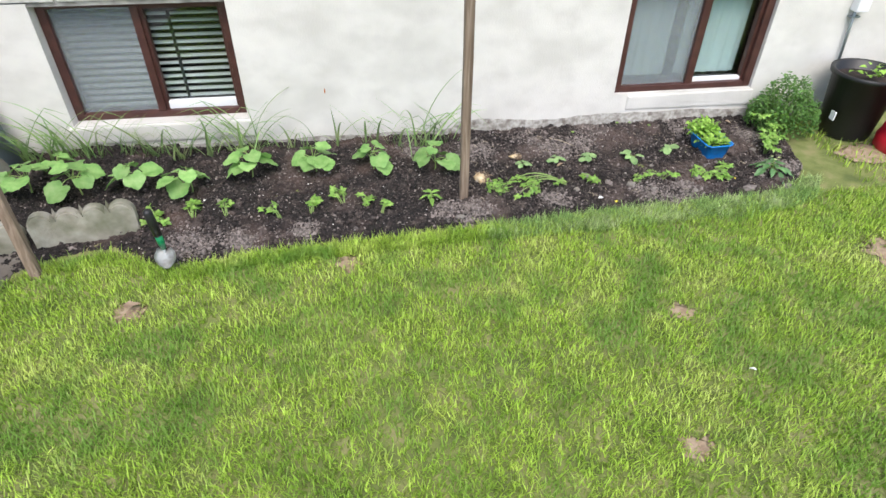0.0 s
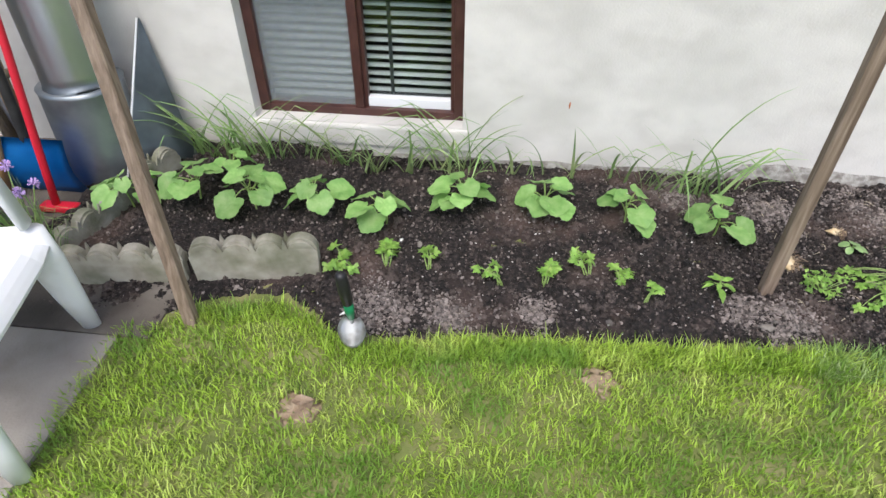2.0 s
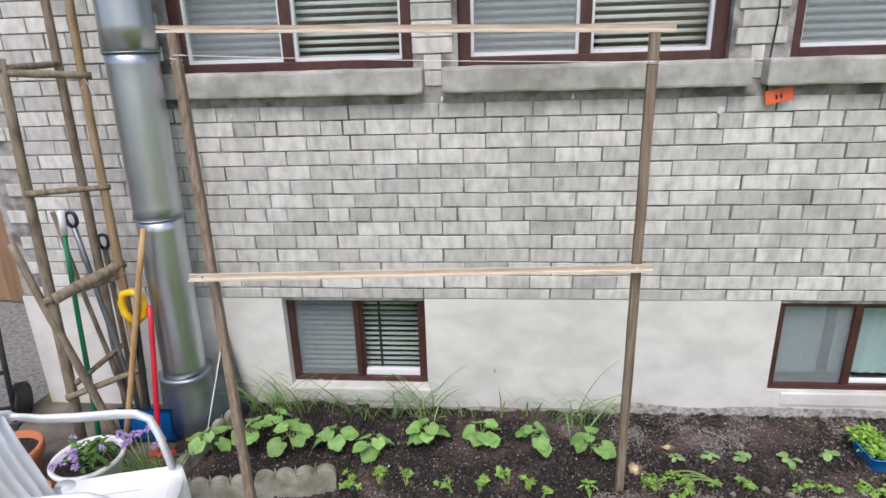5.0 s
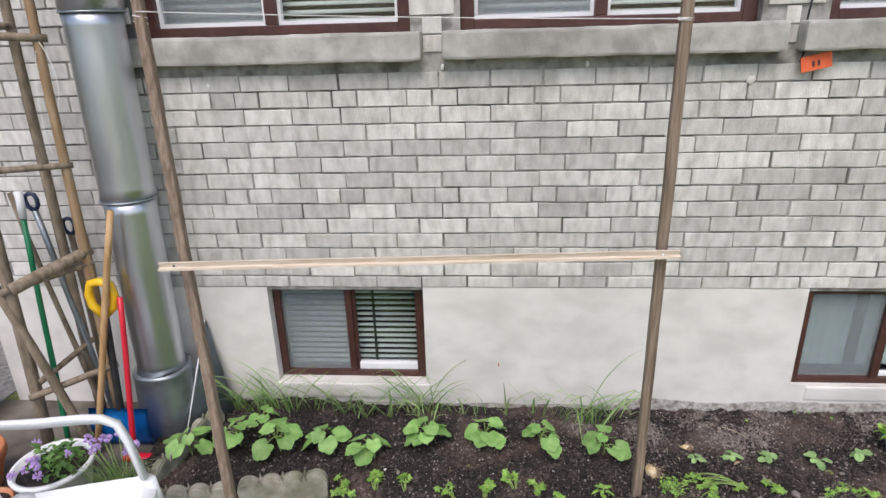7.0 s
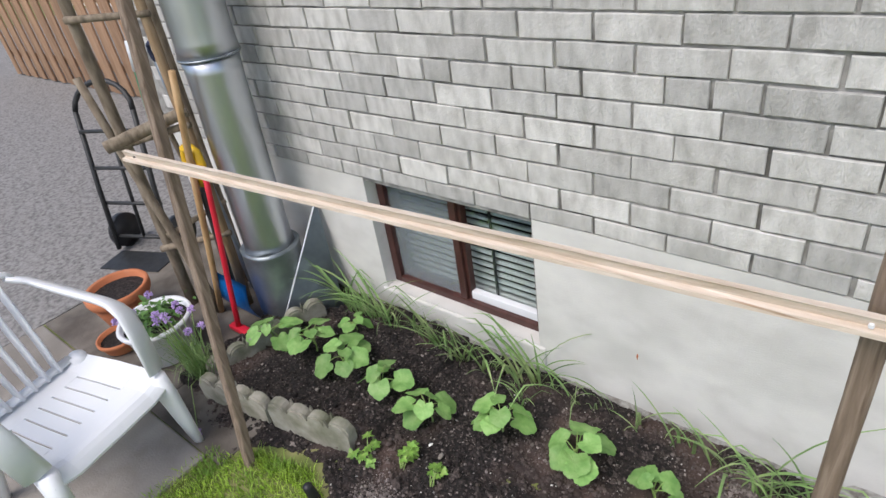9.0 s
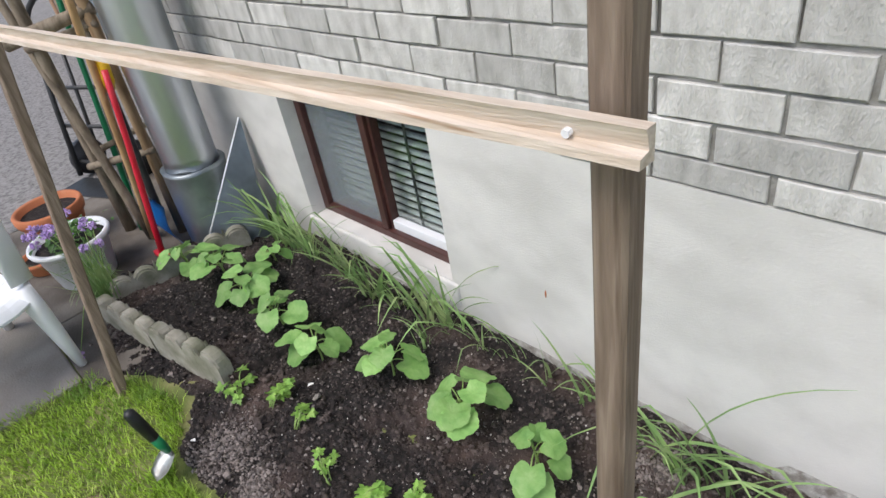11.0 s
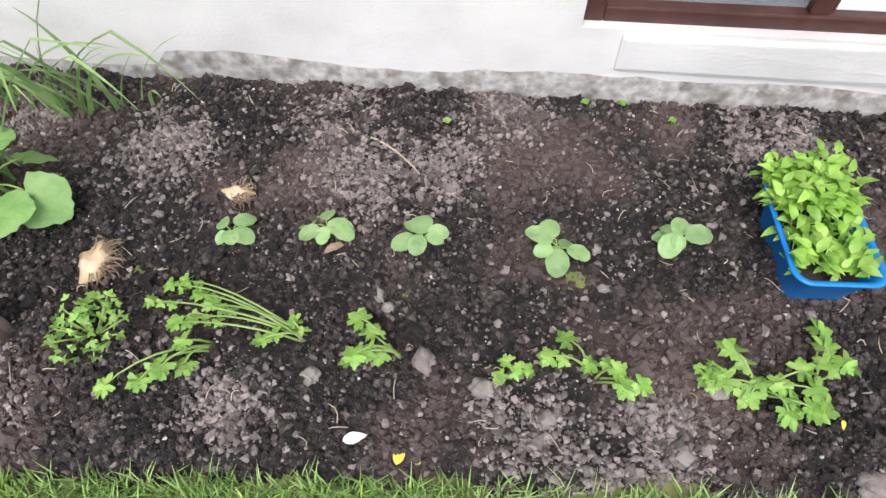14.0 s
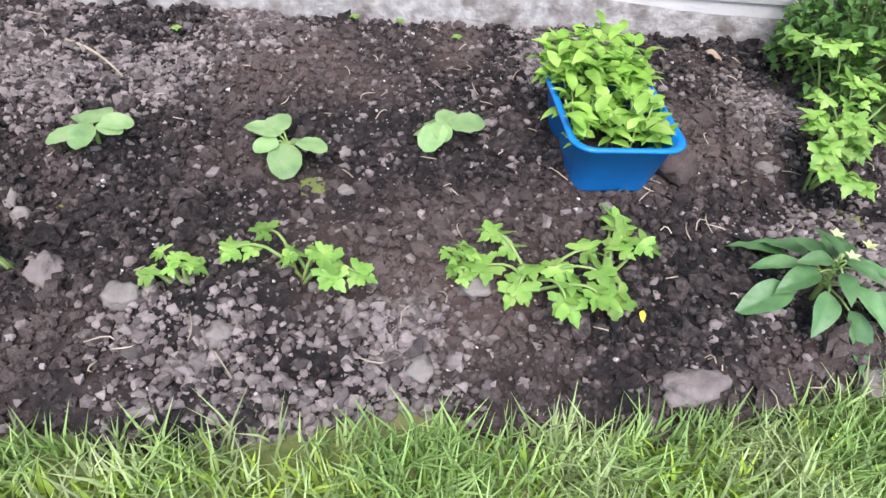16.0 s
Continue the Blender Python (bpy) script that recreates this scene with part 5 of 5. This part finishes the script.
# ---- small things on the wall ----
tag = thing("cable_tag", "orange paper tag tied to a hanging black cable", "tag", (2.275, -.02, 1.54))
part("cable", tube(((.0, -.0, .02), (-.004, .008, .14), (.004, .0, .3), (.0, .01, .6), (.004, .01, 1.2)), .0042, 6), BLACK_STEEL, tag, "black cable down the pier", True)
part("cable_loop", tube(((.0, -.0, .02), (-.012, -.008, -.002), (.004, -.012, -.02), (.02, -.008, -.008)), .003, 6), BLACK_STEEL, tag, "", True)
part("card", box((-.012, -.016, -.045), (.1, -.013, .012), m=pose(0, 0, 0, ry=-12)), ORANGE, tag, "orange card")
part("card_mark", box((.028, -.0185, -.03), (.036, -.0165, -.01), m=pose(0, 0, 0, ry=-12)), BLACK_STEEL, tag, "black printed bars")
part("card_mark", box((.048, -.0185, -.03), (.056, -.0165, -.01), m=pose(0, 0, 0, ry=-12)), BLACK_STEEL, tag)
for x, z in ((-.11, 1.49), (.88, 1.545), (1.46, 1.545)):
    single("wall_anchor", lump(.008, x, .4, 2, (1, .6, 1.6)), WHITE_THREAD, "small white plaster blob on a brick", "wall anchor", (x, -.004, z), smooth=True)
single("paint_splash", lump(.018, 4, .5, 2, (1, .15, 1)), STUCCO, "pale filler patch on the bricks", "filler", (2.1, -.003, 1.47), smooth=True)
single("paint_splash", lump(.014, 9, .5, 2, (1, .15, .8)), STUCCO, "pale filler patch on the bricks", "filler", (1.80, -.003, 1.26), smooth=True)
single("rust_mark", lump(.006, 2, .4, 2, (.5, .3, 2.2)), TERRACOTTA, "rusty nail stub in the rendered wall", "nail", (1.115, -.001, .155), smooth=True)

# ---- trowel and scraps in the bed ----
trowel = thing("hand_trowel", "green and black hand trowel standing in the soil", "trowel", (.563, -.862, -.085))
bm = bmesh.new()
rows_of = []
for k in range(9):
    t = k / 8
    half = .036 * math.sin(math.pi * (.14 + .72 * t)) ** .7
    rows_of.append([bm.verts.new((half * u + .012 * t, .002 - .066 * t, .052 - .03 * t + .013 * u * u)) for u in (-1, -.6, -.2, .2, .6, 1)])
for a, b in zip(rows_of, rows_of[1:]):
    for k in range(5):
        bm.faces.new((a[k], a[k + 1], b[k + 1], b[k]))
bmesh.ops.solidify(bm, geom=bm.faces[:], thickness=.002)
part("blade", bm, BRIGHT, trowel, "shiny silver blade resting on the soil", True)
part("shank", tube(((0, -.004, .05), (0, -.008, .08)), .006, 8), GALV, trowel, "", True)
part("handle", tube(((0, -.006, .068), (.001, -.012, .1), (.001, -.018, .14)), (.009, .0125, .012), 12), GREEN_PAINT, trowel, "green handle", True)
part("grip", tube(((.001, -.017, .132), (0, -.026, .19), (-.001, -.032, .235), (-.001, -.033, .243)), (.0135, .0155, .014, .008), 12), BLACK_PLASTIC, trowel, "black rubber grip", True)

for x, y, s, sq, lab in ((1.75, -.44, .027, (.8, 1.2, .6), "dug-up pale root stump lying on the soil"), (1.94, -.295, .016, (1.5, .7, .6), "broken pale root lump with brown fibres")):
    t = thing("root_stump", lab, "root", (x, y, soil_top(x, y) + .012))
    part("root_body", lump(s, x, .6, 3, sq), ROOT, t, "", True)
    bm = bmesh.new()
    rr = random.Random(int(x * 100))
    for _ in range(70):
        a = rr.uniform(-1.6, 1.9)
        d = Vector((math.cos(a), math.sin(a), rr.uniform(-.4, .5)))
        tube(curve_points(d * s * .7, d * s * rr.uniform(1.1, 2.1) + Vector((0, 0, -.008)), (rr.uniform(-.01, .01), rr.uniform(-.01, .01), .008), 5), .0007, 4, bm)
    part("root_fibre", bm, CLAY, t, "brown hairy fibres", True)

for k, (x, y, s, sq) in enumerate(((2.54, -.413, .0085, (1.5, .9, .7)), (2.216, -.479, .0095, (1, 1, .8)), (2.53, -.34, .008, (1.2, .9, .7)), (2.20, -.46, .009, (1.6, .8, .5)), (2.38, -.5, .008, (1, 1, .8)),
                                   (2.36, -.60, .013, (1.2, 1, .7)), (2.45, -.63, .012, (1, .9, .8)), (2.85, -.675, .022, (.75, 1.35, .55)), (2.95, -.59, .011, (1, 1, .8)), (3.04, -.66, .018, (1.2, 1, .7)),
                                   (2.67, -.57, .015, (1, 1, .8)), (2.93, -.37, .024, (1, 1, .8)), (2.28, -.565, .016, (1.2, .9, .7)), (2.13, -.6, .012, (1, 1, .7)), (1.62, -.72, .013, (1.3, 1, .6)),
                                   (1.42, -.47, .016, (1, 1, .7)), (.68, -.5, .009, (1.5, .8, .6)), (.1, -.52, .008, (1, 1, .8)), (2.62, -.66, .012, (1, 1, .7)), (3.05, -.36, .012, (1, 1, .8)))):
    single("stone", lump(s, k + 3, .5, 3, sq), DRY if k in (7, 9, 12) else CLOD if k in (11, 15) else PEBBLE, "small rounded grey stone lying in the soil", "stone", (x, y, soil_top(x, y) + s * .35), 40 * k, True, group="stones in the bed")

rr = random.Random(77)
single("dry_stick", tube(curve_points((2.14, -.155, soil_top(2.14, -.155) + .008), (2.235, -.225, soil_top(2.235, -.225) + .008), (0, .008, .003), 7), (.0022, .002, .002, .0018, .0016, .0014, .001), 6), STRAW,
       "long pale dry stalk lying on soil", "dry stalk", smooth=True)
vs_bm = bmesh.new()
for _ in range(150):
    x, y = rr.uniform(1.7, 3.25), rr.uniform(-.7, -.03)
    a, ln = rr.uniform(0, 6.28), rr.uniform(.008, .032)
    z = soil_top(x, y) + .008
    tube(curve_points((x, y, z), (x + ln * math.cos(a), y + ln * math.sin(a), z + .002), (rr.uniform(-.006, .006), rr.uniform(-.006, .006), .003), 4), .0007, 4, vs_bm)
tagged(new("root_threads", mesh_of("root_threads", vs_bm, STRAW)), "scattered dry root threads and straw on the soil", "straw", kind="stuff")
for k, (x, y, s, m, lab, cat) in enumerate(((2.19, -.685, .03, WHITE_THREAD, "torn white plant label on the soil", "plant label"), (2.26, -.705, .03, YELLOW_LEAF, "yellowed celery leaf at the lawn edge", "fallen leaf"),
                                            (2.29, -.70, .026, YELLOW_LEAF, "yellowed celery leaf at the lawn edge", "fallen leaf"), (2.135, -.385, .035, CLAY, "curled dry brown leaf on the soil", "fallen leaf"),
                                            (2.825, -.6, .012, YELLOW_LEAF, "tiny yellow seed leaf on the soil", "fallen leaf"), (3.07, -.07, .03, CLAY, "dry brown leaf beside the wall", "fallen leaf"),
                                            (.47, -1.09, .05, CLAY, "dry tan leaf lying on the lawn", "fallen leaf"), (.62, -.49, .02, WHITE_THREAD, "small white scrap on the soil", "scrap"),
                                            (2.34, -1.6, .02, WHITE_THREAD, "small white scrap lying on the lawn", "scrap"), (.53, -.80, .02, WHITE_THREAD, "pale shell scrap beside the trowel", "scrap"))):
    z = soil_top(x, y) + .012 if y > -.75 else -.075
    ob = new("leaf_scrap" if "leaf" in cat else "scrap", leaf_mesh("scrap", lance_leaf(s, s * .5, 8), m, .3, .4, .15, seed=k))
    ob.matrix_basis = pose(x, y, z, 8, -10, 60 * k + 20)
    tagged(ob, lab, cat)
for x, y in ((2.27, -.1), (2.52, -.03), (2.59, -.02), (2.68, -.05)):
    w = thing("weed_sprout", "tiny green weed sprout at the wall foot", "weed", (x, y, soil_top(x, y)), group="weed sprouts")
    part("stalk", tube(((0, 0, -.005), (.001, 0, .012)), .0009, 5), STEM, w)
    for j in range(4):
        put_leaf(CEL[2], w, (0, 0, .01), 90 * j + 20, 20, 0, .5)

# ---- bricks ----
PITCH, COURSE, ANCHOR = .21, .07, .76


def brick_mesh(w, seed, h=.0632):
    """One brick, its face uneven and its edges worn: a bevelled front with a raised middle ring."""
    d, e = .045, .002
    vs = []
    n = 4 if w > .13 else 2
    ring = []
    for y, o in ((0, e), (e * .9, 0), (d, 0)):
        loop = [(-w / 2 + o + (w - 2 * o) * k / n, o) for k in range(n)] + [(w / 2 - o, o)] + [(w / 2 - o - (w - 2 * o) * k / n, h - o) for k in range(n)] + [(-w / 2 + o, h - o)]
        ring = loop
        for x, z in loop:
            k = Vector((x * 23, z * 40, seed * 3.7))
            chip = max(0, noise.noise(k * 1.7 + Vector((9, 2, seed))) - .35) * .006 if y < d else 0
            vs.append((x * (1 - chip * 2) + .0016 * noise.noise(k), y + chip + .0016 * noise.noise(k + Vector((5, 5, 5))), z + (.0018 * noise.noise(k * 1.3) - chip * (1 if z > h / 2 else -1)) * (y < d)))
    m = len(ring)
    fs = [(k, k + 1, m - 2 - k, m - 1 - k) for k in range(n)]
    for a in (0, m):
        fs += [(a + (k + 1) % m, a + k, a + m + k, a + m + (k + 1) % m) for k in range(m)]
    return vs, fs


FULL = [mesh_from("brick", *brick_mesh(PITCH - .0072, k), BRICK) for k in range(9)]
HALF = [mesh_from("brick", *brick_mesh(PITCH / 2 - .007, k + 20), BRICK) for k in range(5)]
CUT = [mesh_from("brick", *brick_mesh(PITCH - .0072, k + 40, .0505), BRICK) for k in range(5)]
wall_pieces = thing("brick_facing", "pale grey brick facing with dark recessed joints", "brick wall", kind="structure")
made, rest_v, rest_f = 0, [], []
rr = random.Random(4)


def lay(x, z, w, cut):
    global made
    y = -.003 + rr.uniform(-.0022, .0022)
    half = w < PITCH * .7
    if made < 300 and -.95 < x < 3.0 and z < 1.55:
        ob = part("brick", rr.choice(CUT if cut else HALF if half else FULL), None, wall_pieces)
        ob.matrix_basis = pose(x + rr.uniform(-.003, .003), y, z + rr.uniform(-.0015, .0015), 0, rr.uniform(-.5, .5), rr.uniform(-.5, .5))
        made += 1
    else:
        vs, fs = brick_mesh(w - .0072, rr.randint(0, 30), .0505 if cut else .0632)
        base = len(rest_v)
        rest_v.extend([(p[0] + x, p[1] + y, p[2] + z) for p in vs])
        rest_f.extend([tuple(base + q for q in f) for f in fs])


def course_bricks(row):
    """Left edges and widths along one course: running bond, with a course of stretcher and two headers every sixth."""
    if row % 6 == 0 and row:
        x = ANCHOR + .85 * PITCH - 6 * 2 * PITCH
        while x < RIGHT:
            for w in (PITCH, PITCH / 2, PITCH / 2):
                yield x, w
                x += w
    else:
        x = ANCHOR - 14 * PITCH + (PITCH / 2 if row % 2 else 0)
        while x < RIGHT:
            yield x, PITCH
            x += PITCH


for row in range(39):
    z = .555 + row * COURSE
    cut = row == 0
    for x, w in course_bricks(row):
        c = x + w / 2
        inside = any(a - .1 < c < b + .1 for a, b in UPPER) and 1.56 < z < 2.72
        onsill = 1.53 < z < 1.7 and -.5 < c < 3.7
        if x > LEFT + .005 and x + w < RIGHT and not inside and not onsill:
            lay(c, z + (.0123 if cut else 0), w, cut)
for a, b in ((.80, .885), (2.195, 2.255)):
    for row in range(15, 31):
        z = .555 + row * .07
        vs, fs = brick_mesh((b - a if row < 17 else b - a + .1) - .008, row)
        base = len(rest_v)
        rest_v.extend([(p[0] + (a + b) / 2, p[1], p[2] + z) for p in vs])
        rest_f.extend([tuple(base + q for q in f) for f in fs])
tagged(part("brick_rest", mesh_from("brick_rest", rest_v, rest_f, BRICK_FAR), None, wall_pieces, "further grey bricks of the wall"), kind="stuff")
